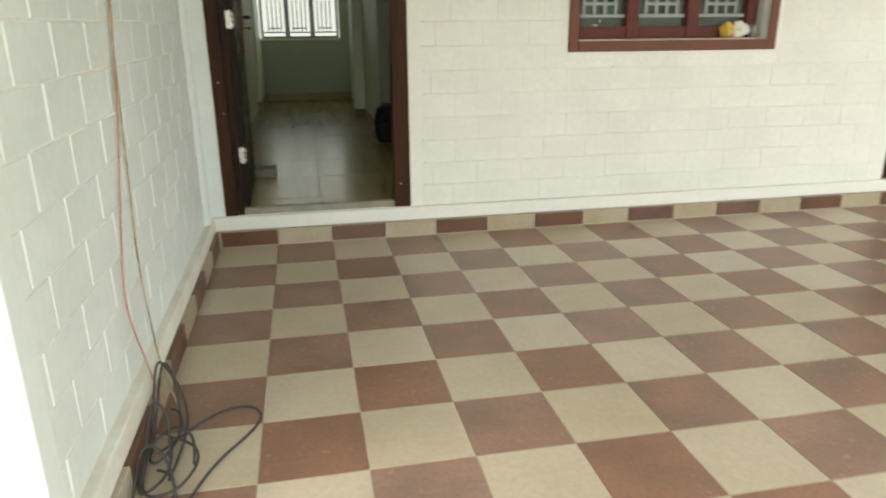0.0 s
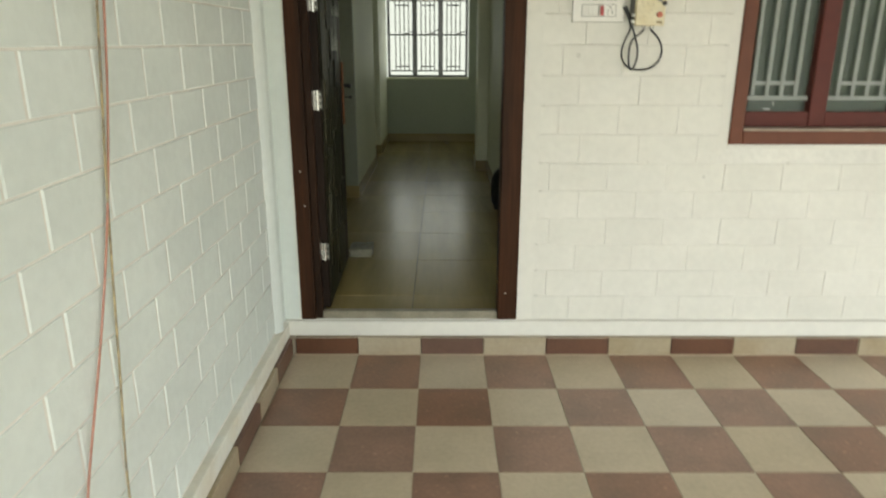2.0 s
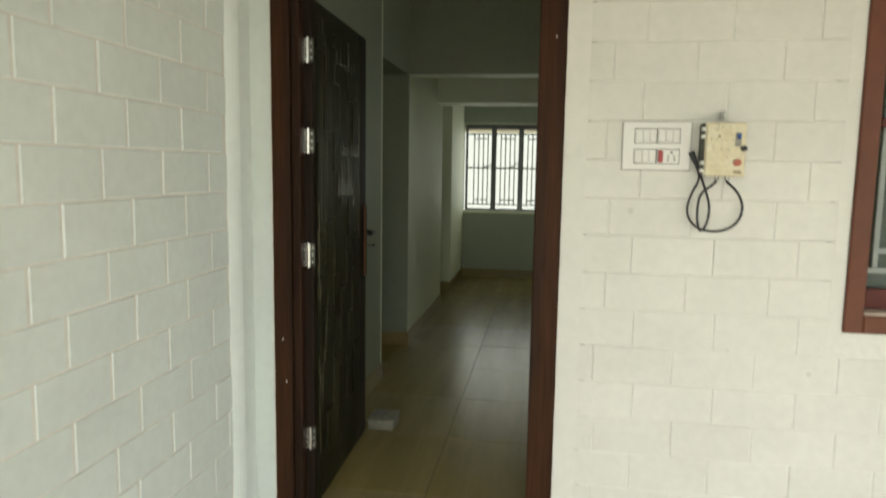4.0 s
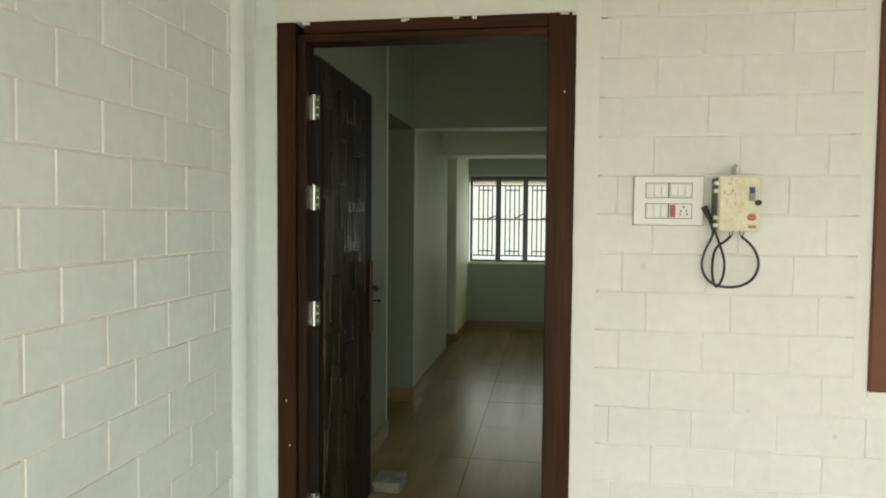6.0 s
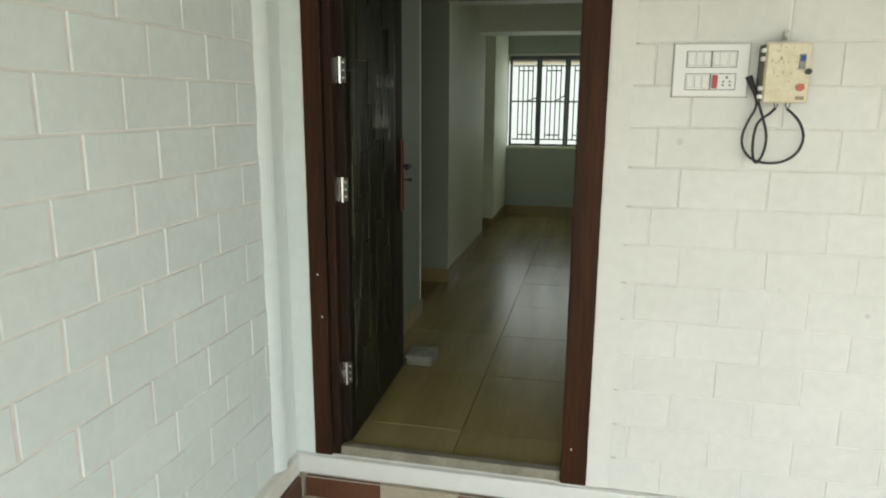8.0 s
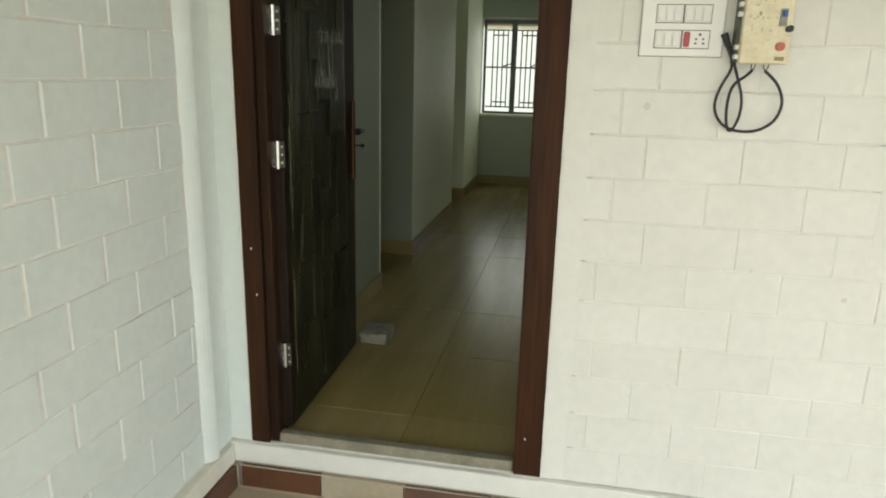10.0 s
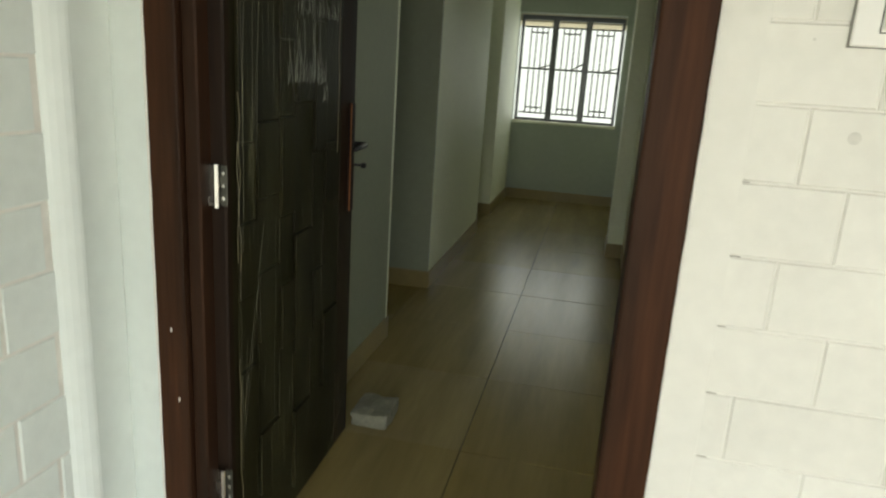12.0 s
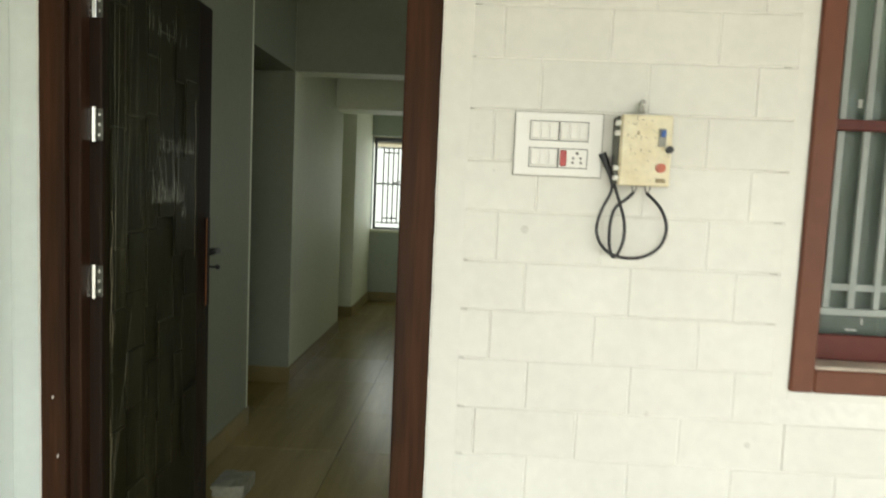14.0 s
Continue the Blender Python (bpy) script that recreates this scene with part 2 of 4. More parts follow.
M["yelcable"] = mat("faded_yellow_cable_sheath", (0.42, 0.33, 0.18), 0.5, 0.15, 20, 80, 0.0, warm=(0.12, 0.11, 0.09))
M["penmark"] = mat("faded_brown_ink", (0.35, 0.28, 0.16), 0.6, 0.1, 30, 60, 0.0)
M["blue"] = mat("blue_plastic", (0.03, 0.10, 0.35), 0.4, 0.05, 9, 60, 0.0)
M["bag"] = mat("black_nylon", (0.011, 0.014, 0.014), 0.85, 0.2, 9, 120, 0.2)
M["yellowbag"] = mat("yellow_plastic_bag", (0.62, 0.40, 0.06), 0.35, 0.12, 9, 40, 0.3)
M["whitebag"] = mat("white_plastic_bag", (0.78, 0.76, 0.68), 0.35, 0.06, 9, 40, 0.3)
M["greypaper"] = mat("grey_white_wrapped_block", (0.29, 0.285, 0.25), 0.5, 0.1, 15, 60, 0.3)
M["wrapped"] = mat("dusty_wrapped_block", (0.25, 0.24, 0.175), 0.5, 0.12, 15, 60, 0.3)
M["concrete"] = mat("pale_concrete_ground", (0.27, 0.258, 0.222), 0.85, 0.1, 0.8, 20, 0.3)
# Roof colour kept dark so less light bounces onto the wall tops.
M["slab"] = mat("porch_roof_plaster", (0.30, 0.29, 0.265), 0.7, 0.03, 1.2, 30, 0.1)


# ---- building helpers ----
OFFSET = {}


def box(bm, x0, x1, y0, y1, z0, z1, bev=0.0, seg=1):
    r = bmesh.ops.create_cube(bm, size=1.0, matrix=Matrix.Translation(((x0 + x1) / 2, (y0 + y1) / 2, (z0 + z1) / 2)) @ Matrix.Diagonal((x1 - x0, y1 - y0, z1 - z0, 1)))
    if bev:
        edges = {e for v in r["verts"] for e in v.link_edges}
        bmesh.ops.bevel(bm, geom=list(edges), offset=bev, segments=seg, profile=0.6, affect="EDGES")
    return bm


def cyl(bm, a, b, r, n=12, r2=None):
    a, b = Vector(a), Vector(b)
    d = b - a
    m = Matrix.Translation((a + b) / 2) @ d.to_track_quat("Z", "Y").to_matrix().to_4x4()
    bmesh.ops.create_cone(bm, cap_ends=True, segments=n, radius1=r, radius2=r if r2 is None else r2, depth=d.length, matrix=m)
    return bm


def B(*dims, bev=0.0, seg=1):
    return box(bmesh.new(), *dims, bev=bev, seg=seg)


def finish(name, bm, material, smooth=False):
    me = bpy.data.meshes.new(name)
    bmesh.ops.recalc_face_normals(bm, faces=bm.faces)
    bm.to_mesh(me)
    bm.free()
    me.materials.append(material)
    if smooth:
        me.polygons.foreach_set("use_smooth", [True] * len(me.polygons))
    return me


def part(name, bm, material, parent, label="", smooth=False):
    ob = new(name, finish(name, bm, material, smooth))
    ob.parent = parent
    if parent in OFFSET:
        ob.matrix_parent_inverse = Matrix.Translation(OFFSET[parent]).inverted()
    if label:
        ob["label"] = label
    return ob


def thing(name, loc, label, category, group="", kind=""):
    e = new(name)
    e.empty_display_size = 0.1
    e.location = loc
    OFFSET[e] = Vector(loc)
    return tagged(e, label, category, group, kind)


def solid(name, bm, material, label, category, kind="structure", smooth=False):
    return tagged(new(name, finish(name, bm, material, smooth)), label, category, "", kind)


def tube(name, pts, r, material, parent=None, label="", category="", group="", res=6, order=4):
    cu = bpy.data.curves.new(name, "CURVE")
    cu.dimensions, cu.bevel_depth, cu.bevel_resolution, cu.resolution_u = "3D", r, 2, res
    sp = cu.splines.new("NURBS")
    sp.points.add(len(pts) - 1)
    for p, q in zip(sp.points, pts):
        p.co = (*q, 1)
    sp.use_endpoint_u, sp.order_u = True, min(order, len(pts))
    tmp = bpy.data.objects.new(name, cu)
    me = bpy.data.meshes.new_from_object(tmp)
    bpy.data.objects.remove(tmp)
    me.name = name
    me.materials.clear()
    me.materials.append(material)
    me.polygons.foreach_set("use_smooth", [True] * len(me.polygons))
    ob = new(name, me)
    if parent is not None:
        ob.parent = parent
        if parent in OFFSET:
            ob.matrix_parent_inverse = Matrix.Translation(OFFSET[parent]).inverted()
        if label:
            ob["label"] = label
    else:
        tagged(ob, label, category, group)
    return ob


# ---- plan ----
FY = 0.075          # front of the facade blocks
LX = -0.056         # front of the side wall's blocks
ZI = 0.185          # interior floor
CEIL = 3.0
D0, D1, DT, DB = 0.03, 1.058, 2.212, 0.167   # entrance frame
W0, W1, WB, WT = 1.97, 3.275, 1.008, 2.212   # porch window trim

# ---- ground, porch base ----
bm = bmesh.new()
box(bm, -400, 400, -400, 400, -0.5, -0.32)
solid("ground", bm, M["concrete"], "pale dusty concrete yard round the house", "ground")
porch = solid("porch_floor", B(-0.25, 5.7, -2.75, 0.08, -0.32, -0.0022), M["grout"], "porch floor of red and cream chequered tiles", "floor")
solid("porch_step", B(-0.05, 5.7, -3.07, -2.752, -0.32, -0.16, bev=0.008), M["concrete"], "plain concrete step up to the porch", "step")
# Unseen slab; its height and overhang are set to block sky from the porch.
solid("porch_roof", B(-0.5, 5.9, -4.2, 0.07, 2.52, 2.7), M["slab"], "unseen grey porch roof slab, stretched out to cut the skylight", "ceiling")
solid("yard_wall", B(-1.75, -1.6, -9, 3, -0.32, 1.5), M["paint"], "white plastered yard wall beside the house", "wall")

# ---- facade wall ----
bm = bmesh.new()
y0, y1 = 0.0775, 0.275
box(bm, -0.25, D0, y0, y1, -0.32, CEIL)
box(bm, D0, D1, y0, y1, -0.32, DB)
box(bm, D0, D1, y0, y1, DT, CEIL)
box(bm, D1, 2.03, y0, y1, -0.32, CEIL)
box(bm, 2.03, 3.215, y0, y1, -0.32, 1.07)
box(bm, 2.03, 3.215, y0, y1, 2.15, CEIL)
box(bm, 3.215, 4.215, y0, y1, -0.32, CEIL)
box(bm, 4.215, 5.15, y0, y1, -0.32, DB)
box(bm, 4.215, 5.15, y0, y1, DT, CEIL)
box(bm, 5.15, 5.7, y0, y1, -0.32, CEIL)
facade = solid("wall_south", bm, M["joint"], "house front of white painted blocks with recessed joints", "wall")
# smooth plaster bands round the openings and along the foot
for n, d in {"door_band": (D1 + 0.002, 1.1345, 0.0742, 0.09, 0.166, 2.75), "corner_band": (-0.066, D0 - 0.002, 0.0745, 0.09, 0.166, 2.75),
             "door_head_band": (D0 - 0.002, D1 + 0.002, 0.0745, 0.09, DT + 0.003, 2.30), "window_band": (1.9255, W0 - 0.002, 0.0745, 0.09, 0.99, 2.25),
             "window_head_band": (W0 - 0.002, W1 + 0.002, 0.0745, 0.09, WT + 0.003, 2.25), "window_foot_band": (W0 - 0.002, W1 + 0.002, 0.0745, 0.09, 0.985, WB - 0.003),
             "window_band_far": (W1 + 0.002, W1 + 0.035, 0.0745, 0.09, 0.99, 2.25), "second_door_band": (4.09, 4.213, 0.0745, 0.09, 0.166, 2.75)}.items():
    # The corner band takes the same white with the cool light tint put in.
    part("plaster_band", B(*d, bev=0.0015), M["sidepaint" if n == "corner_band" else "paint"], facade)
part("plinth", B(-0.066, 5.7, 0.052, 0.09, 0.09, 0.1645, bev=0.006, seg=2), M["paint"], facade, "smooth white plaster plinth")

# ---- side wall of the porch ----
bm = bmesh.new()
box(bm, -0.25, -0.0587, -2.44, 0.0785, -0.32, 2.75)
side = solid("wall_west", bm, M["joint"], "porch side wall of white painted blocks", "wall")
profile = [(-0.075, -0.102), (-0.0562, -0.102), (-0.049, -0.095), (-0.041, -0.085), (-0.034, -0.073), (-0.0295, -0.061), (-0.0285, -0.053), (-0.0305, -0.050), (-0.075, -0.050)]
bm = bmesh.new()
foot = bm.faces.new([bm.verts.new((x, y, 0.165)) for x, y in profile])
up = bmesh.ops.extrude_face_region(bm, geom=[foot])
bmesh.ops.translate(bm, vec=(0, 0, 2.585), verts=[v for v in up["geom"] if isinstance(v, bmesh.types.BMVert)])
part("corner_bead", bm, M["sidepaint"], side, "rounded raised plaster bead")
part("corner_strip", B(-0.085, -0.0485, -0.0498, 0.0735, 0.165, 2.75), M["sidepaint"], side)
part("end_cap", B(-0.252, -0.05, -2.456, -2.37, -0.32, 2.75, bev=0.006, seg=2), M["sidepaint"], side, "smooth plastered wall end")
part("plinth", B(-0.075, -0.0265, -2.368, 0.05, 0.088, 0.163, bev=0.006, seg=2), M["plinth"], side, "stained white plaster plinth")

# ---- interior shell ----
def wall(name, *dims, m="inside", label="plain pale grey-green painted interior wall"):
    return solid(name, B(*dims), M[m], label, "wall")


interior = solid("floor", B(-1.4, 3.8, 0.085, 6.3, -0.3, ZI - 0.004), M["darkjoint"], "glossy beige vitrified tile floor", "floor")
wall("wall_1", -1.2, 0.0, 0.277, 1.84, ZI - 0.004, CEIL, m="hall", label="hall wall behind the door, shade put into its olive colour")
part("corner_bead", B(-0.012, 0.0025, 1.822, 1.8425, ZI, 2.9, bev=0.003), M["inside"], bpy.data.objects["wall_1"], "pale plaster corner edge")
wall("wall_2", -1.2, 0.0, 2.66, 4.27, ZI - 0.004, CEIL)
wall("wall_3", -1.2, -0.01, 5.0, 6.05, ZI - 0.004, CEIL)
wall("wall_4", -1.4, -1.202, 0.277, 6.3, ZI - 0.004, CEIL)
wall("wall_5", 1.162, 3.8, 2.5, 6.05, ZI - 0.004, CEIL)
# Unseen high opening, added to let more skylight into the hall.
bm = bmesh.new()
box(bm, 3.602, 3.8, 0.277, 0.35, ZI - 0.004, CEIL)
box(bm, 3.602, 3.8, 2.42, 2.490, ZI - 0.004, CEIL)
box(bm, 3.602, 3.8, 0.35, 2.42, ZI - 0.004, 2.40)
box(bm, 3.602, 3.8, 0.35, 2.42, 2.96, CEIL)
solid("wall_6", bm, M["inside"], "pale painted hall wall with an unseen opening added for light", "wall")
# Thin sheets carry the darkened hall colour over the south faces.
wall("wall_7", -1.2, 0.0, 2.654, 2.6595, ZI - 0.004, CEIL, m="hall", label="facing sheet on the hall wall at the passage, shade put into its colour")
wall("wall_8", 1.1625, 3.6, 2.4905, 2.4995, ZI - 0.004, CEIL, m="hall", label="facing sheet on the hall wall, shade put into its colour")
wall("wall_9", 0.002, 1.160, 2.654, 2.6595, 2.18, CEIL, m="hall", label="facing sheet over the passage, shade put into its colour")
wall("pilaster", 1.05, 1.160, 3.93, 4.27, ZI - 0.004, 2.10, label="painted pilaster beside the inner opening")
wall("lintel", 0.002, 1.160, 3.93, 4.27, 2.1005, CEIL, label="painted lintel over the inner opening")
wall("beam", 0.002, 1.160, 2.66, 2.86, 2.18, CEIL, label="deep painted beam across the passage")
wall("recess_beam", -1.2, -0.002, 1.843, 2.652, 2.18, CEIL, m="hall", label="lintel over the side opening, shade put into its colour")
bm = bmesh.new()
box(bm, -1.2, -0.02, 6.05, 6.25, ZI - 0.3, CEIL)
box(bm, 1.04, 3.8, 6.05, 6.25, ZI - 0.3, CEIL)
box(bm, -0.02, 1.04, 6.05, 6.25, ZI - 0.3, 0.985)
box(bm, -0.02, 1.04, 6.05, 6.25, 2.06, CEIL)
solid("wall_north", bm, M["back"], "back wall with a window opening, shade put into its grey-green colour", "wall")
solid("ceiling", B(-1.4, 3.8, 0.09, 6.3, CEIL + 0.001, CEIL + 0.15), M["ceiling"], "plain painted concrete ceiling", "ceiling")
skirt = thing("baseboard", (0, 0.3, ZI), "brown tile skirting along the interior walls", "baseboard", kind="structure")
for d in ((0.0, 0.009, 0.28, 1.84, 0), (-0.5, 0.009, 1.8405, 1.8490, 0), (-1.19, 0.009, 2.6455, 2.6535, 0), (0.0005, 0.009, 2.66, 4.27, 0), (-1.19, -0.001, 4.991, 4.9995, 0),
          (-0.0095, 0.0, 5.0, 6.04, 0), (0.0, 1.16, 6.041, 6.0495, 0), (1.041, 1.161, 3.9215, 3.9295, 0), (1.041, 1.0495, 3.93, 4.27, 0), (1.153, 1.1615, 2.5, 3.92, 0), (1.153, 3.6, 2.482, 2.49, 0)):
    part("skirting_tile", B(d[0], d[1], d[2], d[3], ZI - 0.003, ZI + 0.1), M["vitsk"], skirt)

# ---- back window ----
bw = thing("window_2", (0.51, 6.2, 1.0), "dark steel three-leaf window with a black bar grille, white daylight behind", "window", kind="structure")
fx0, fx1, fz0, fz1, fy0, fy1 = 0.002, 1.028, 0.992, 2.045, 6.17, 6.22
bm = bmesh.new()
box(bm, fx0, fx0 + 0.018, fy0, fy1, fz0, fz1)
box(bm, fx1 - 0.018, fx1, fy0, fy1, fz0, fz1)
box(bm, fx0 + 0.018, fx1 - 0.018, fy0, fy1, fz1 - 0.03, fz1)
box(bm, fx0 + 0.018, fx1 - 0.018, fy0, fy1, fz0, fz0 + 0.018)
part("window_frame", bm, M["winmetal"], bw)
part("window_sill", B(-0.02, 1.04, 6.04, 6.168, 0.972, 0.998, bev=0.004), M["inside"], bw, "painted sill")
cw = (fx1 - fx0 - 0.036) / 3
for i in range(3):
    a = fx0 + 0.018 + i * cw
    bm = bmesh.new()
    st, s0, s1 = 0.024, (0.012 if i == 0 else 0.03), (0.012 if i == 2 else 0.03)
    box(bm, a + 0.001, a + s0, fy0 - 0.02, fy0 + 0.02, fz0 + 0.019, fz1 - 0.031)
    box(bm, a + cw - s1, a + cw - 0.001, fy0 - 0.02, fy0 + 0.02, fz0 + 0.019, fz1 - 0.031)
    for z, h in ((fz0 + 0.019, 0.012), (1.512, 0.018), (fz1 - 0.045, 0.014)):
        box(bm, a + s0, a + cw - s1, fy0 - 0.02, fy0 + 0.02, z, z + h)
    sash = part("casement", bm, M["winmetal"], bw)
    part("stay", cyl(bmesh.new(), (a + cw * 0.60, fy0 - 0.03, 1.53), (a + cw * 0.95, fy0 - 0.03, 1.565 + 0.03 * (i == 1)), 0.007, 8), M["winmetal"], sash)
    bm = bmesh.new()
    gy = 6.235
    for k in range(4):
        x = a + st + (cw - 2 * st) * (0.2 + 0.2 * k)
        box(bm, x - 0.0065, x + 0.0065, gy - 0.004, gy + 0.004, fz0 + 0.07, fz1 - 0.1)
    for z in (fz0 + 0.08, fz1 - 0.11):
        box(bm, a + 0.01, a + cw - 0.01, gy + 0.005, gy + 0.012, z - 0.007, z + 0.007)
    for z in (fz0 + 0.135, fz1 - 0.165):
        box(bm, a + st + (cw - 2 * st) * 0.2, a + st + (cw - 2 * st) * 0.8, gy + 0.005, gy + 0.012, z - 0.007, z + 0.007)
    part("grille", bm, M["backgrille"], bw, "thin dark bar grille")
glow = bpy.data.materials.new("white_overcast_distance")
glow.use_nodes = True
glow.node_tree.nodes.remove(glow.node_tree.nodes["Principled BSDF"])
em = glow.node_tree.nodes.new("ShaderNodeEmission")
em.inputs["Color"].default_value, em.inputs["Strength"].default_value = (0.95, 1.0, 0.97, 1), 0.17
glow.node_tree.links.new(em.outputs[0], glow.node_tree.nodes["Material Output"].inputs["Surface"])
day = bpy.data.lights.new("window_daylight", "AREA")
day.shape, day.size, day.size_y, day.energy, day.color = "RECTANGLE", 1.0, 0.96, 0.80, (0.94, 0.98, 1.0)
daylight = new("window_daylight", day)
daylight.matrix_world = look((0.515, 6.262, 1.49), (0.515, 5.0, 1.49))
solid("backdrop", B(-3.5, 4.5, 9.0, 9.02, -0.32, 5.0), glow, "plain white overcast sky behind the back window", "backdrop")
solid("sunshade", B(-0.4, 1.5, 6.252, 6.9, 1.985, 2.06), M["shade"], "cream concrete sunshade over the back window", "sunshade")

# ---- entrance door ----
door = thing("door_1", (0.55, 0.1, DB), "open reddish-brown wooden door frame with a dark wrapped leaf", "door", kind="structure")

part("jamb", B(D0, 0.0985, 0.068, 0.17, DB, DT, bev=0.005, seg=2), M["wood"], door)
part("rebate", B(0.0990, 0.1305, 0.084, 0.17, DB, DT - 0.041, bev=0.003), M["rebate"], door, "darker polished rebate of the door frame")
part("jamb", B(0.966, D1, 0.068, 0.17, DB, DT, bev=0.006, seg=2), M["wood"], door)
bm = bmesh.new()
box(bm, 0.131, 0.965, 0.070, 0.17, 2.172, DT, bev=0.004, seg=2)
box(bm, 0.131, 0.965, 0.080, 0.17, 2.145, 2.172, bev=0.003)
part("head", bm, M["woodx"], door)
part("threshold", B(0.1315, 0.9645, 0.082, 0.118, DB - 0.002, 0.205, bev=0.005, seg=2), M["granite"], door, "grey-beige stone threshold")
# Black strip stands in for the shadow at the threshold's back edge.
part("door_seal", B(0.1315, 0.9645, 0.1185, 0.133, DB - 0.002, 0.193), M["rubber"], door, "dark strip drawn as the shadow behind the threshold")
# leaf, swung in against the wall
H0, H1 = Vector((0.161, 0.128)), Vector((0.144, 0.925))
along = (H1 - H0).normalized()
out = Vector((along.y, -along.x))
LB, LT = 0.205, 2.112


def on_leaf(s, d, z):
    p = H0 + along * s + out * d
    return (p.x, p.y, z)


def leaf_box(bm, s0, s1, d0, d1, z0, z1, bev=0.0, seg=1):
    tmp = B(s0, s1, d0, d1, z0, z1, bev=bev, seg=seg)
    vs = {v: bm.verts.new(on_leaf(v.co.x, v.co.y, v.co.z)) for v in tmp.verts}
    for f in tmp.faces:
        bm.faces.new([vs[v] for v in f.verts])
    tmp.free()
    return bm


LW = (H1 - H0).length
leaf = part("leaf", leaf_box(bmesh.new(), 0, LW, -0.04, 0.0, LB, LT, bev=0.006, seg=2), M["leaf"], door, "dark carved door leaf wrapped in stretch film")
part("hinge_stile", leaf_box(bmesh.new(), -0.001, 0.026, -0.041, 0.0012, LB + 0.002, LT - 0.002, bev=0.004), M["darkwood"], leaf, "dark red-brown bare stile")
part("lock_stile", leaf_box(bmesh.new(), LW - 0.125, LW + 0.001, -0.041, 0.0012, LB + 0.002, LT - 0.002, bev=0.004), M["darkwood"], leaf, "dark red-brown bare stile")
# carved raised panels
carve = random.Random(11)
for col, (s0, s1) in enumerate(((0.045, 0.125), (0.135, 0.245), (0.255, 0.33), (0.34, 0.45), (0.46, 0.535), (0.545, 0.655))):
    z, deep = LB + 0.06 + 0.11 * (col % 3), col % 2
    while z < LT - 0.16:
        h = min((0.33, 0.24, 0.17)[carve.randrange(3)], LT - 0.08 - z)
        part("carved_panel", leaf_box(bmesh.new(), s0, s1, -0.002, (0.004, 0.010)[deep] + carve.uniform(-0.002, 0.002), z, z + h, bev=0.003, seg=2), M["leaf"], leaf)
        z, deep = z + h + 0.004, 1 - deep
# stretch film, pulled into upright folds
bm = bmesh.new()
nu, nv = 60, 70
grid = []
for j in range(nv + 1):
    row = []
    for i in range(nu + 1):
        z = LB - 0.03 + (LT - LB + 0.02) * j / nv
        s = 0.024 + ((0.58 if z > 1.15 else 0.58 + 0.17 * min(1, (1.15 - z) / 0.25)) + 0.02 * noise.noise(Vector((z * 5, 3, 9)))) * i / nu
        d = 0.016 + 0.006 * noise.noise(Vector((s * 22, z * 1.3, 1.0))) + 0.004 * noise.noise(Vector((s * 60, z * 2.5, 7.0)))
        corner = max(0, s - LW + 0.06) + max(0, z - LT + 0.08)
        if i in (0, nu):
            s += 0.006 * noise.noise(Vector((z * 7, i, 2.0)))
        row.append(bm.verts.new(on_leaf(s, d - 0.12 * max(0, corner - 0.07), z)))
    grid.append(row)
for j in range(nv):
    for i in range(nu):
        bm.faces.new((grid[j][i], grid[j][i + 1], grid[j + 1][i + 1], grid[j + 1][i]))
part("stretch_film", bm, M["film"], leaf, "clear crumpled stretch film", smooth=True)
# pale strokes on the puckered film, with its glints put into their colour
pull = random.Random(4)
combs = ((1.392, 0.25, 0.49, 24, 0.035, 0.08, 0.00028), (1.395, 0.25, 0.46, 7, 0.10, 0.17, 0.00026), (1.553, 0.30, 0.57, 24, 0.015, 0.06, 0.00028),
         (1.34, 0.47, 0.50, 4, 0.03, 0.06, 0.00028), (1.90, 0.2, 0.5, 10, 0.03, 0.07, 0.00028))
for zb, s0, s1, count, l0, l1, rad in combs:
    bm = bmesh.new()
    for _ in range(count):
        s_, z_, l_ = s0 + (s1 - s0) * (_ + pull.uniform(0, 0.9)) / count, zb + pull.uniform(0, 0.012), pull.uniform(l0, l1)
        mid = on_leaf(s_ + pull.uniform(-0.003, 0.003), 0.026, z_ + 0.5 * l_)
        cyl(bm, on_leaf(s_, 0.024, z_), mid, rad, 6)
        cyl(bm, mid, on_leaf(s_ + pull.uniform(-0.006, 0.006), 0.024, z_ + l_), rad, 6, 0.0002)
    part("film_pull", bm, M["glint"], leaf, "pale strokes drawn as glints on the puckered film", smooth=True)
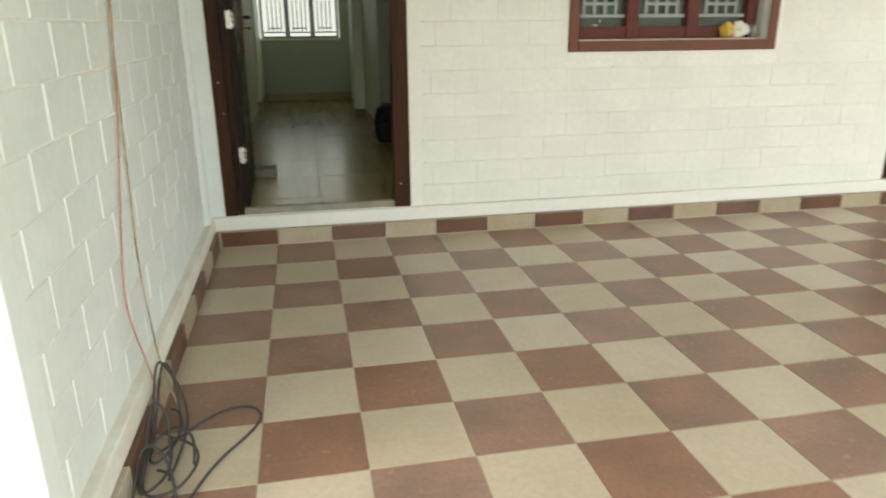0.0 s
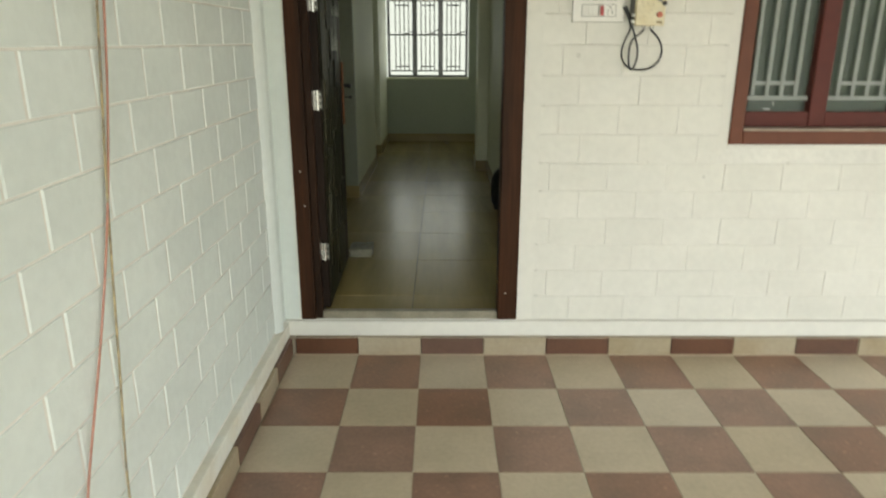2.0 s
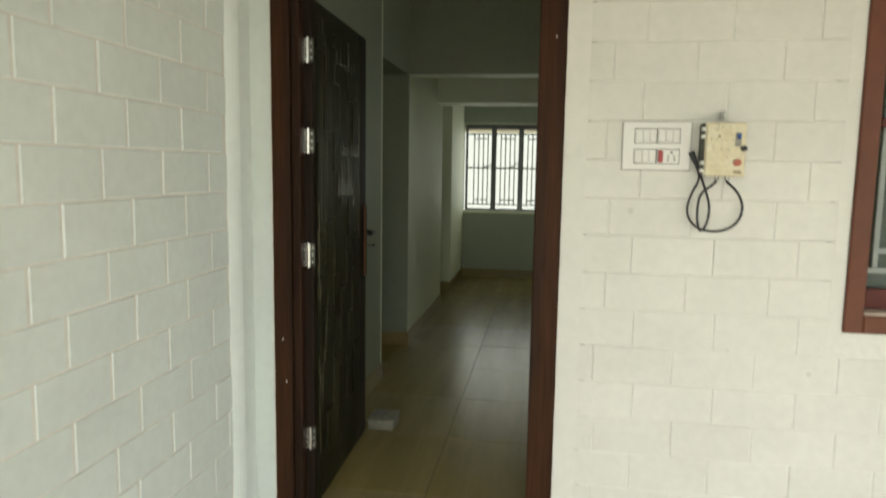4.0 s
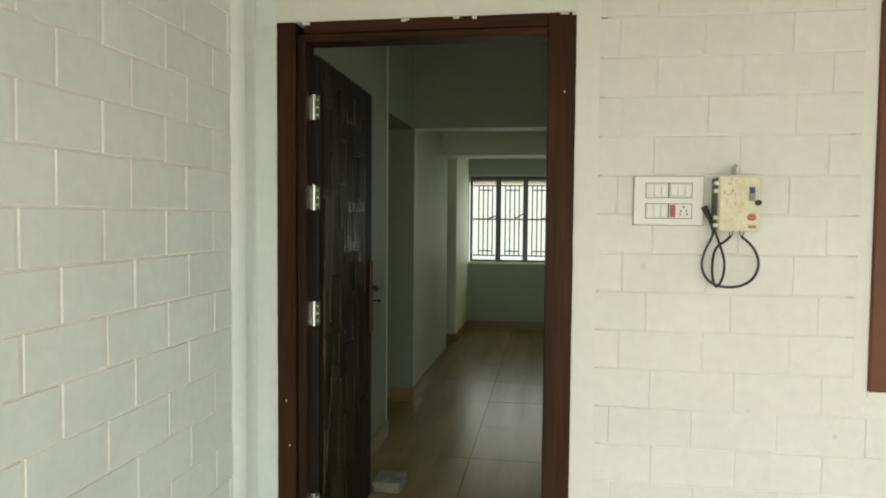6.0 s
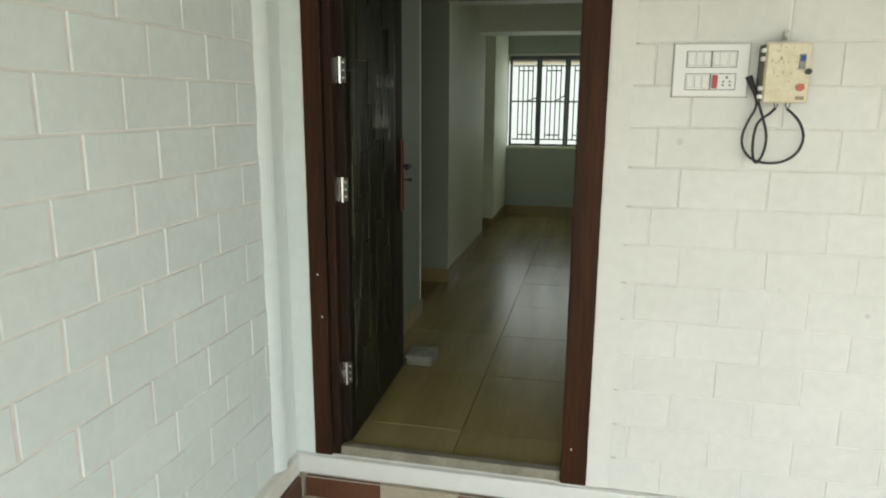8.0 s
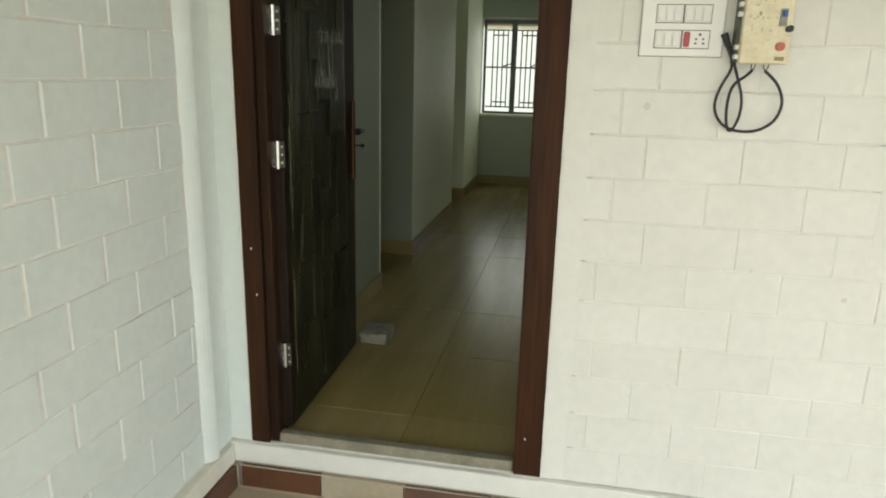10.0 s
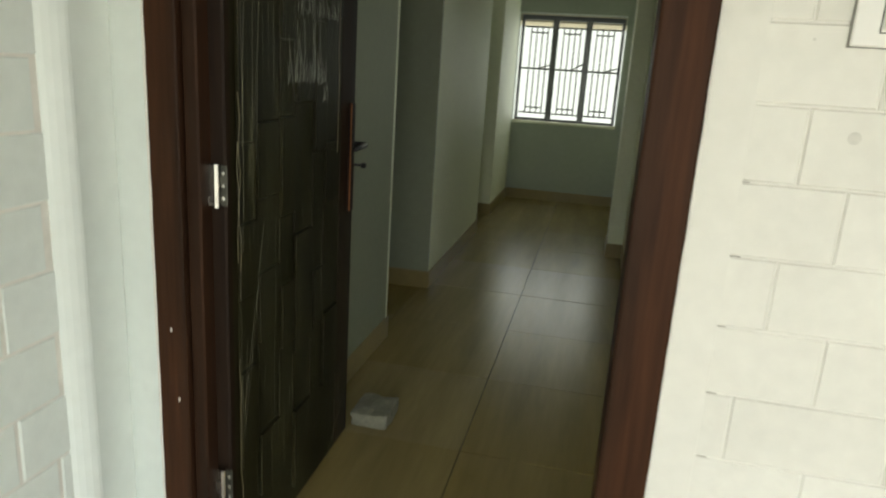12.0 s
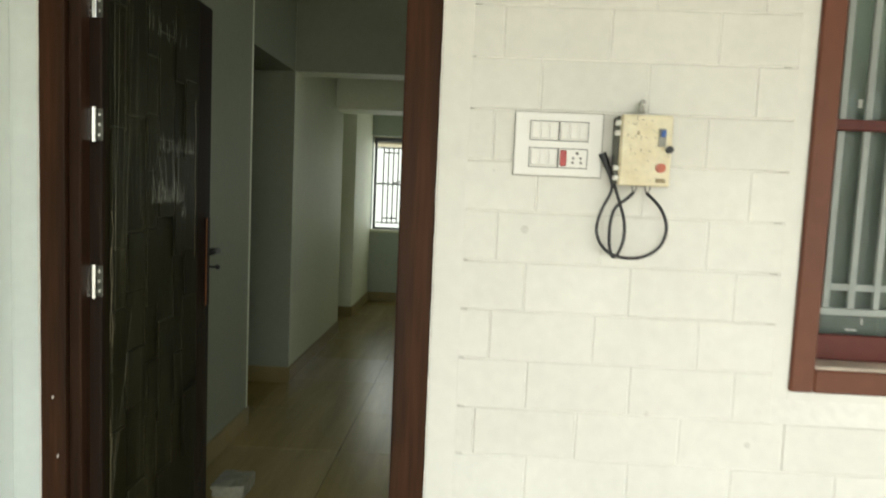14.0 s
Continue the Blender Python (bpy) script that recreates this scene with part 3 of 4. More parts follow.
# long strands of stretched film between the ends (s, z)
strands = ((0.024, 2.05, 0.030, 1.27, 0.0013), (0.056, 2.05, 0.028, 1.05, 0.0013), (0.091, 2.0, 0.072, 1.25, 0.0009), (0.128, 1.95, 0.090, 1.22, 0.0010), (0.11, 1.62, 0.083, 1.30, 0.0007),
           (0.177, 1.60, 0.176, 1.37, 0.0008), (0.21, 1.57, 0.213, 1.38, 0.0006), (0.16, 1.9, 0.15, 1.42, 0.0006), (0.013, 1.0, 0.021, 0.66, 0.0009), (0.128, 1.09, 0.025, 0.66, 0.0010),
           (0.10, 0.95, 0.03, 0.62, 0.0008), (0.045, 0.84, 0.024, 0.60, 0.0008), (0.189, 1.09, 0.18, 0.55, 0.0008), (0.34, 1.10, 0.37, 0.97, 0.0007), (0.47, 1.0, 0.506, 0.66, 0.0009),
           (0.608, 1.08, 0.61, 0.85, 0.0008), (0.75, 0.44, 0.55, 0.24, 0.0012), (0.27, 0.62, 0.27, 0.56, 0.0009), (0.42, 0.95, 0.44, 0.75, 0.0006))
for s0, z0, s1, z1, rad in strands:
    ph = pull.uniform(0, 9)
    pts = []
    for k in range(9):
        f = k / 8
        w = 0.004 * noise.noise(Vector((ph, f * 4, 1))) * (1 if 0 < k < 8 else 0)
        pts.append(on_leaf(s0 + (s1 - s0) * f + w, 0.023 + 0.3 * w, z0 + (z1 - z0) * f))
    tube("film_strand", pts, 0.26 * rad, M["faintglint"], leaf, "stretched strand of film", res=4)
# torn film edges beside the hinges and the lock
for k in range(2):
    pts = [on_leaf(0.026 + 0.006 * k + 0.007 * noise.noise(Vector((z * 14, k * 5.0, 0))), 0.014 + 0.006 * noise.noise(Vector((z * 11, k, 3.0))), z) for z in np.linspace(1.02 - 0.02 * k, 1.28 + 0.1 * k, 26)]
    tube("film_edge", pts, 0.0010, M["frayed"], leaf, "frayed edge of stretch film")
pts = [on_leaf(0.022 + 0.012 * noise.noise(Vector((z * 12, 4.0, 0))), 0.016, z) for z in np.linspace(0.42, 0.80, 20)]
tube("film_edge", pts, 0.0010, M["frayed"], leaf, "frayed edge of stretch film")
pts = [on_leaf(0.604 + 0.016 * noise.noise(Vector((z * 9, 1.0, 0))), 0.018, z) for z in np.linspace(1.2, 1.75, 20)]
tube("film_edge", pts, 0.0013, M["frayed"], leaf, "frayed edge of stretch film")
for hz in (1.925, 1.607, 1.192, 0.493):
    bm = bmesh.new()
    cyl(bm, (0.150, 0.112, hz - 0.045), (0.150, 0.112, hz + 0.045), 0.007, 12)
    box(bm, 0.130, 0.150, 0.114, 0.1165, hz - 0.042, hz + 0.042)
    hinge = part("hinge", bm, M["chrome"], door, "steel butt hinge")
    part("hinge_plate", B(0.152, 0.170, 0.1195, 0.1225, hz - 0.042, hz + 0.042, bev=0.001), M["plate"], hinge, "worn dark steel plate")
    for dz in (-0.026, 0, 0.026):
        part("screw", cyl(bmesh.new(), (0.162, 0.121, hz + dz), (0.162, 0.1175, hz + dz), 0.0042, 10), M["chrome"], hinge)
# lock plate with lever and key
hs = LW - 0.046
lock = part("lock_plate", leaf_box(bmesh.new(), hs - 0.018, hs + 0.010, 0.002, 0.017, 1.0, 1.335, bev=0.005, seg=2), M["bronze"], leaf, "dark bronze long lock plate")
part("plate_edge", leaf_box(bmesh.new(), hs - 0.0205, hs - 0.0182, 0.0115, 0.0155, 1.003, 1.332), M["copper"], lock, "bright copper edge")
bm = bmesh.new()
cyl(bm, on_leaf(hs, 0.02, 1.21), on_leaf(hs, 0.055, 1.21), 0.010, 14)
cyl(bm, on_leaf(hs + 0.004, 0.052, 1.21), on_leaf(hs - 0.10, 0.056, 1.207), 0.009, 12, 0.007)
part("lever", bm, M["blackmetal"], lock, "dark lever handle", smooth=True)
bm = bmesh.new()
cyl(bm, on_leaf(hs, 0.02, 1.147), on_leaf(hs, 0.045, 1.147), 0.004, 10)
leaf_box(bm, hs - 0.008, hs + 0.008, 0.042, 0.058, 1.139, 1.155, bev=0.003)
part("key", bm, M["blackmetal"], lock)

# ---- second door, at the far end of the porch ----
d2 = thing("door_2", (4.65, 0.1, DB), "closed reddish-brown wooden door at the porch end", "door", kind="structure")
part("jamb", B(4.215, 4.31, 0.068, 0.17, DB, DT, bev=0.005), M["wood"], d2)
part("jamb", B(5.05, 5.148, 0.068, 0.17, DB, DT, bev=0.005), M["wood"], d2)
part("head", B(4.312, 5.048, 0.068, 0.17, 2.14, DT, bev=0.005), M["woodx"], d2)
part("leaf", B(4.312, 5.048, 0.12, 0.16, DB + 0.004, 2.138, bev=0.004), M["wood"], d2)

# ---- porch window ----
win = thing("window_1", (2.62, 0.12, WB), "brown three-leaf window with pale grille behind dark glass", "window", kind="structure")
t = 0.058
part("trim", B(W0, W0 + t, 0.064, 0.12, WB, WT, bev=0.004), M["arch"], win, "brown painted wooden surround")
part("trim", B(W1 - t, W1, 0.064, 0.12, WB, WT, bev=0.004), M["arch"], win)
part("trim", B(W0 + t, W1 - t, 0.0645, 0.12, WT - t, WT, bev=0.004), M["arch"], win)
part("trim", B(W0 + t, W1 - t, 0.0635, 0.12, WB, WB + t, bev=0.004), M["arch"], win)
a0, a1, b0, b1 = W0 + t, W1 - t, WB + t, WT - t
part("window_sill", B(a0 + 0.001, a1 - 0.001, 0.075, 0.2, b0 - 0.02, b0 + 0.008, bev=0.003), M["sill"], win, "dusty beige sill")
bm = bmesh.new()
box(bm, a1 - 0.006, a1 + 0.004, 0.1205, 0.27, b0 + 0.009, b1)
box(bm, a0 - 0.004, a0 + 0.006, 0.1205, 0.27, b0 + 0.009, b1)
part("reveal", bm, M["paint"], win, "white plastered reveal")
sx0, sx1, sy = 2.037, 3.208, 0.146
mull = ((2.347, 2.423), (2.727, 2.806))
posts = [(sx0, sx0 + 0.026), *mull, (3.116, 3.172)]
for p, q in posts:
    part("frame_post", B(p, q, sy, sy + 0.07, b0 + 0.009, b1, bev=0.004), M["sash"], win, "dark red painted frame post")
part("frame_post", B(3.1725, sx1, sy + 0.04, sy + 0.07, b0 + 0.009, b1), M["sash"], win)
for i in range(3):
    p, q = posts[i][1], posts[i + 1][0]
    for z0, z1, lift in ((b0 + 0.0095, 1.143, 0.004), (1.671, 1.700, 0.002), (b1 - 0.05, b1 - 0.001, 0.004)):
        part("rail", B(p + 0.0004, q - 0.0004, sy + lift, sy + 0.02, z0, z1, bev=0.003), M["sash"], win, "dark red painted rail")
    for z0, z1 in ((1.12, 1.684), (1.688, b1 - 0.03)):
        pn = part("pane", B(p + 0.0005, q - 0.0005, sy + 0.048, sy + 0.052, z0, z1), M["pane"], win, "dark tinted glass")
        pn.visible_shadow = False
    gy = sy + 0.023
    xs = (2.092, 2.157, 2.221, 2.285) if i == 0 else tuple(p + 0.052 + 0.0652 * k for k in range(4))
    grille = part("grille", B(p + 0.002, q - 0.004, gy - 0.001, gy + 0.012, 1.191, 1.211, bev=0.002), M["grille"], win, "pale painted metal grille")
    for x in xs:
        part("bar", B(x - 0.0088, x + 0.0088, gy, gy + 0.010, 1.2115, b1 - 0.052, bev=0.0015), M["grille"], grille)
    for x, x2 in zip(xs, xs[1:]):
        part("cross_bar", B(x + 0.0092, x2 - 0.0092, gy + 0.001, gy + 0.009, 1.258, 1.275), M["grille"], grille)
# dust and glue marks left on the glass
for x, z, w, h in ((2.14, 1.735, 0.010, 0.022), (2.20, 1.165, 0.004, 0.018), (2.16, 1.148, 0.03, 0.005), (2.62, 1.75, 0.012, 0.006)):
    part("glass_mark", B(x, x + w, sy + 0.0465, sy + 0.0477, z, z + h, bev=0.0005), M["smudge"], win, "pale paint mark on the glass")


# ---- switch board and starter box ----
sw = thing("switch_board", (1.357, 0.07, 1.52), "white modular switch board with nine switches, red indicator and socket", "switch board")
sx, sz, SW, SH, sy = 1.248, 1.522, 0.216, 0.156, FY
# Slightly larger grey plate draws the shadow line round the cover.
part("back_plate", B(sx - 0.0016, sx + SW + 0.0016, sy - 0.006, sy + 0.005, sz - 0.0018, sz + SH + 0.0014), M["greypaper"], sw, "grey rim drawn as the shadow line round the cover")
part("cover_plate", B(sx, sx + SW, sy - 0.011, sy + 0.006, sz, sz + SH, bev=0.004, seg=2), M["plastic"], sw)
px = [sx + 0.036, sx + 0.108, sx + 0.181]
pz = [(sz + 0.020, sz + 0.069), (sz + 0.086, sz + 0.135)]
for r, (z0, z1) in enumerate(pz):
    for c in range(2):
        p, q = px[c], px[c + 1]
        bm = bmesh.new()
        box(bm, p, q, sy - 0.0122, sy - 0.008, z0, z1)
        module = part("module_gap", bm, M["line"], sw)
        part("module", B(p + 0.0022, q - 0.0022, sy - 0.0135, sy - 0.008, z0 + 0.0022, z1 - 0.0022), M["plastic"], sw)
        if r == 0 and c == 1:
            part("indicator", B(p + 0.005, p + 0.021, sy - 0.018, sy - 0.012, z0 + 0.005, z1 - 0.005, bev=0.002), M["redsw"], sw, "red indicator switch")
            bm = bmesh.new()
            cx, cz = p + 0.047, (z0 + z1) / 2
            for dx, dz, rr in ((0, 0.013, 0.0038), (-0.009, 0.001, 0.003), (0.009, 0.001, 0.003), (-0.010, -0.010, 0.0032), (0.010, -0.010, 0.0032)):
                cyl(bm, (cx + dx, sy - 0.0142, cz + dz), (cx + dx, sy - 0.010, cz + dz), rr, 12)
            part("socket_holes", bm, M["line"], sw)
        else:
            w = (q - p - 0.006) / 3
            for k in range(3):
                bm = B(p + 0.003 + k * w + 0.0015, p + 0.003 + (k + 1) * w - 0.0015, sy - 0.019, sy - 0.012, z0 + 0.005, z1 - 0.004, bev=0.002)
                for v in bm.verts:
                    if v.co.y < sy - 0.016 and v.co.z > (z0 + z1) / 2:
                        v.co.y += 0.004
                part("switch", bm, M["plastic"], sw)

bx = thing("starter_box", (1.565, 0.07, 1.505), "yellowed plastic pump starter box hung on a wall hook", "control box")
x0, x1, z0, z1, yb, yf = 1.497, 1.617, 1.505, 1.674, FY - 0.001, 0.002
part("back_box", B(x0 - 0.008, x1 - 0.004, 0.03, yb, z0 + 0.004, z1 - 0.002, bev=0.004), M["line"], bx, "grey back shell")
cover = part("cover", B(x0, x1, yf, 0.031, z0, z1, bev=0.007, seg=3), M["oldbox"], bx, "stained yellowed cover")
for z in (z0 + 0.012, z0 + 0.036, z1 - 0.050, z1 - 0.026):
    part("clip", B(x0 - 0.011, x0 + 0.002, 0.012, 0.034, z, z + 0.012, bev=0.002), M["plastic"], bx)
part("hook", cyl(bmesh.new(), (1.553, FY, 1.705), (1.553, 0.045, 1.709), 0.006, 10), M["chrome"], bx, "steel screw hook")
bm = bmesh.new()
bmesh.ops.create_cone(bm, cap_ends=True, segments=16, radius1=0.009, radius2=0.006, depth=0.02, matrix=Matrix.Translation((1.553, 0.06, 1.694)))
part("hanging_eye", bm, M["chrome"], bx)
part("breaker", B(1.584, 1.601, yf - 0.004, yf + 0.004, 1.600, 1.642, bev=0.001), M["greypaper"], cover, "small grey breaker")
part("toggle", B(1.588, 1.599, yf - 0.011, yf - 0.002, 1.622, 1.638, bev=0.002), M["blue"], cover, "blue breaker toggle")
part("black_button", cyl(bmesh.new(), (1.609, yf + 0.002, 1.593), (1.609, yf - 0.014, 1.593), 0.0085, 16), M["rubber"], cover, "black push button")
part("red_button", cyl(bmesh.new(), (1.592, yf + 0.002, 1.549), (1.592, yf - 0.011, 1.549), 0.011, 18), M["orange"], cover, "orange-red push button")
part("name_plate", B(1.583, 1.606, yf - 0.0015, yf + 0.002, 1.514, 1.524), M["penmark"], cover, "small dark name plate")
cy = 0.05
tube("power_lead", [(1.463, 0.06, 1.575), (1.479, cy, 1.548), (1.495, cy, 1.510), (1.512, cy, 1.464), (1.529, cy, 1.414), (1.528, cy, 1.366), (1.513, cy, 1.328), (1.500, cy, 1.328), (1.491, cy, 1.370), (1.493, cy, 1.430), (1.505, cy - 0.005, 1.458), (1.530, cy - 0.01, 1.474), (1.540, 0.03, 1.490)], 0.0040, M["rubber"], bx, "black looped cable", order=3)
tube("motor_lead", [(1.466, 0.064, 1.572), (1.476, cy + 0.006, 1.550), (1.494, cy + 0.006, 1.508), (1.490, cy + 0.006, 1.482), (1.471, cy, 1.450), (1.457, cy, 1.401), (1.467, cy, 1.362), (1.496, cy, 1.334), (1.540, cy, 1.325), (1.583, cy, 1.331), (1.620, cy, 1.357), (1.634, cy, 1.404), (1.619, cy, 1.447), (1.594, cy - 0.005, 1.474), (1.572, 0.03, 1.488)], 0.0040, M["rubber"], bx, "black looped cable", order=3)
for gx, tip in ((1.536, 1.540), (1.545, 1.540), (1.567, 1.572), (1.578, 1.572)):
    tube("core_wire", [(tip, 0.03, 1.488), ((gx + tip) / 2 + (gx - tip), 0.03, 1.497), (gx, 0.028, 1.512)], 0.0014, M["greycable"], bx, "thin bare core wire")
part("plug_top", cyl(bmesh.new(), (1.464, 0.058, 1.582), (1.482, 0.052, 1.540), 0.010, 12, 0.006), M["rubber"], bx, "black taped cable end")

# illegible pen marks on the cover
pen = random.Random(9)
for k in range(15):
    mx_, mz_ = 1.508 + 0.011 * (k % 5) + pen.uniform(0, 0.004), 1.655 - 0.035 * (k // 5) + pen.uniform(-0.006, 0.006)
    part("pen_mark", B(mx_, mx_ + pen.choice((0.0015, 0.006)), yf - 0.0006, yf + 0.002, mz_, mz_ + pen.choice((0.002, 0.010))), M["penmark"], cover)

# ---- worn spots and paint edges on the facade ----
for sx_, sz_, r_ in ((1.285, 1.385, 0.016), (1.20, 1.53, 0.006), (2.25, 0.92, 0.006), (1.62, 0.93, 0.005), (1.88, 0.86, 0.005)):
    part("filled_hole", cyl(bmesh.new(), (sx_, 0.0740, sz_), (sx_, 0.0752, sz_), r_ * 0.3, 14, r_ * 1.7), M["smudge"], facade, "grey patched hole")


def ragged(a, b, seed, step=0.02):
    """An uneven bead of wall paint along the door frame, from a to b, in the plane of the wall."""
    r = random.Random(seed)
    a, b = Vector(a), Vector(b)
    n = max(3, int((b - a).length / step))
    return [(p.x + r.uniform(-0.0007, 0.0007), p.y + r.uniform(-0.0006, 0.0006), p.z + r.uniform(-0.0008, 0.0008)) for p in (a.lerp(b, k / n) for k in range(n + 1))]


for k, (a, b) in enumerate((((D0 - 0.001, 0.068, DB), (D0 - 0.001, 0.068, DT)), ((D1 + 0.001, 0.068, DB), (D1 + 0.001, 0.068, DT)), ((D0, 0.067, DB - 0.001), (0.135, 0.069, DB - 0.001)), ((0.95, 0.069, DB - 0.001), (D1, 0.067, DB - 0.001)), ((0.135, 0.08, DB - 0.001), (0.95, 0.08, DB - 0.001)), ((D0, 0.068, DT + 0.001), (D1, 0.068, DT + 0.001)))):
    tube("paint_edge", ragged(a, b, k), 0.0026, M["paint"], facade, "uneven bead of wall paint")
tube("grout_smear", ragged((0.0, 0.0335, 0.0885), (4.2, 0.0335, 0.0885), 31, 0.03), 0.0022, M["grout"], facade, "smeared grout along the skirting top")
tube("grout_smear", ragged((-0.0115, 0.033, 0.002), (-0.0115, 0.033, 0.087), 32, 0.008), 0.0035, M["grout"], facade, "smeared grout in the corner")
drip = random.Random(2)
for k in range(7):
    x_ = drip.uniform(D0 + 0.01, D1 - 0.01)
    part("paint_drip", B(x_, x_ + drip.uniform(0.008, 0.03), 0.0665, 0.071, DT - drip.uniform(0.008, 0.014), DT - 0.003, bev=0.001), M["paint"], facade)
for x_, z_ in ((0.075, 0.72), (0.062, 0.88), (1.02, 1.95), (0.998, 0.30)):
    part("paint_drip", B(x_, x_ + 0.004, 0.0668, 0.0685, z_, z_ + 0.007), M["paint"], facade)

# cracked paint line where the blocks meet the plinth
tube("paint_crack", ragged((1.10, 0.0738, 0.1665), (4.05, 0.0738, 0.1665), 77, 0.035), 0.0008, M["crack"], facade, "dark cracked paint line")

# ---- things on the window sill ----
def crumple(name, c, size, material, label, category, seed):
    bm = bmesh.new()
    bmesh.ops.create_icosphere(bm, subdivisions=4, radius=1.0)
    base = c[2]
    for v in bm.verts:
        n = v.co.normalized()
        r = 0.8 + 0.28 * noise.noise(n * 1.7 + Vector((seed, 0, 0))) + 0.16 * noise.noise(n * 5 + Vector((0, seed, 0))) + 0.06 * noise.noise(n * 12)
        p = n * r
        v.co = (c[0] + p.x * size[0], c[1] + p.y * size[1], max(base, base + size[2] * (0.75 + p.z)))
    return tagged(new(name, finish(name, bm, material)), label, category)


crumple("plastic_bag", (2.98, 0.132, WB + 0.068), (0.058, 0.04, 0.055), M["yellowbag"], "crumpled yellow plastic bag on the window sill", "plastic bag", 3.1)
crumple("cloth_bundle", (3.07, 0.135, WB + 0.068), (0.062, 0.042, 0.058), M["whitebag"], "crumpled off-white plastic bundle on the window sill", "bundle", 8.4)
crumple("paper_scrap", (3.16, 0.14, WB + 0.068), (0.035, 0.035, 0.045), M["greypaper"], "crumpled grey paper on the window sill", "paper", 12.7)

# ---- interior things ----
bag = thing("backpack", (1.19, 2.28, ZI), "black nylon backpack standing on the tiled floor", "backpack")
bm = B(1.092, 1.30, 2.18, 2.36, ZI, ZI + 0.315, bev=0.075, seg=4)
for v in bm.verts:
    k = noise.noise(v.co * 9) * 0.012
    v.co += Vector((k, k, 0 if v.co.z < ZI + 0.02 else k))
    if v.co.z > ZI + 0.2:
        v.co.x += (1.19 - v.co.x) * (v.co.z - ZI - 0.2) * 1.4
body = part("body", bm, M["bag"], bag, smooth=True)
bm = B(1.10, 1.285, 2.135, 2.19, ZI + 0.015, ZI + 0.17, bev=0.025, seg=3)
part("front_pocket", bm, M["bag"], bag, smooth=True)
tube("carry_loop", [(1.16, 2.27, ZI + 0.310), (1.165, 2.27, ZI + 0.325), (1.20, 2.27, ZI + 0.330), (1.235, 2.27, ZI + 0.325), (1.24, 2.27, ZI + 0.310)], 0.007, M["bag"], bag)
tube("strap", [(1.11, 2.3, ZI + 0.26), (1.090, 2.28, ZI + 0.24), (1.084, 2.27, ZI + 0.15), (1.10, 2.26, ZI + 0.05)], 0.008, M["bag"], bag)
bm = B(0.135, 0.275, 0.985, 1.15, ZI, ZI + 0.052, bev=0.012, seg=2)
bmesh.ops.subdivide_edges(bm, edges=bm.edges[:], cuts=4, use_grid_fill=True)
for v in bm.verts:
    k = noise.noise(v.co * 22) * 0.010 + noise.noise(v.co * 60) * 0.004
    v.co += Vector((k, noise.noise(v.co * 25 + Vector((5, 0, 0))) * 0.008, k if v.co.z > ZI + 0.01 else 0))
tagged(new("door_stop_block", finish("door_stop_block", bm, M["wrapped"])), "grey-white wrapped block on the floor beside the door leaf", "block")

# ---- cables on the side wall ----
cx = -0.046
tube("red_cable", [(cx, -1.20, 2.74), (cx, -1.25, 2.3), (cx, -1.31, 1.85), (cx, -1.350, 1.52), (cx, -1.42, 1.23), (cx, -1.49, 1.02), (cx, -1.60, 0.77), (cx, -1.74, 0.52), (cx, -1.77, 0.38), (-0.02, -1.75, 0.24), (-0.012, -1.72, 0.13), (0.02, -1.76, 0.02)], 0.003, M["redcable"], None, "thin red cable hanging down the white side wall", "cable", "cables on the side wall")
tube("yellow_cable", [(cx, -1.215, 2.74), (cx, -1.27, 2.3), (cx, -1.33, 1.85), (cx, -1.395, 1.47), (cx, -1.45, 1.20), (cx, -1.498, 0.90), (cx, -1.525, 0.68), (cx, -1.572, 0.44), (-0.02, -1.61, 0.24), (-0.012, -1.62, 0.13), (0.03, -1.66, 0.02)], 0.003, M["yelcable"], None, "faded yellow cable hanging down the white side wall", "cable", "cables on the side wall")
heap = thing("cable_heap", (0.05, -1.8, 0), "tangled dusty grey cables heaped on the porch floor", "cable")
rnd = random.Random(5)
loops = [((0.02, -1.82), 0.05, 0.16, 0.16), ((0.02, -1.98), 0.05, 0.16, 0.12), ((0.06, -2.0), 0.08, 0.13, 0.05), ((0.03, -2.14), 0.07, 0.14, 0.08)]
for (lx, ly), rx, ry, hh in loops:
    pts = []
    for k in range(15):
        a = k / 14 * 2 * math.pi * 1.25 + rnd.uniform(-0.15, 0.15)
        z = 0.012 + hh * max(0.0, math.sin(a * 0.8 + lx * 7)) ** 2 + rnd.uniform(0, 0.01)
        pts.append((max(0.0, lx + rx * math.cos(a) * rnd.uniform(0.8, 1.1)), ly + ry * math.sin(a) * rnd.uniform(0.8, 1.1), z))
    tube("cable_loop", pts, 0.0040, M["greycable"], heap)
tube("cable_loop", [(0.02, -1.92, 0.012), (0.10, -1.80, 0.015), (0.18, -1.70, 0.010), (0.27, -1.70, 0.009), (0.31, -1.78, 0.009), (0.25, -1.90, 0.009), (0.16, -2.02, 0.009), (0.12, -2.2, 0.009)], 0.0040, M["greycable"], heap)
tube("cable_loop", [(0.0, -1.86, 0.05), (0.005, -1.80, 0.17), (0.01, -1.75, 0.23), (0.02, -1.70, 0.18), (0.05, -1.66, 0.07), (0.07, -1.70, 0.012), (0.09, -1.85, 0.012), (0.07, -2.05, 0.012)], 0.0040, M["greycable"], heap)

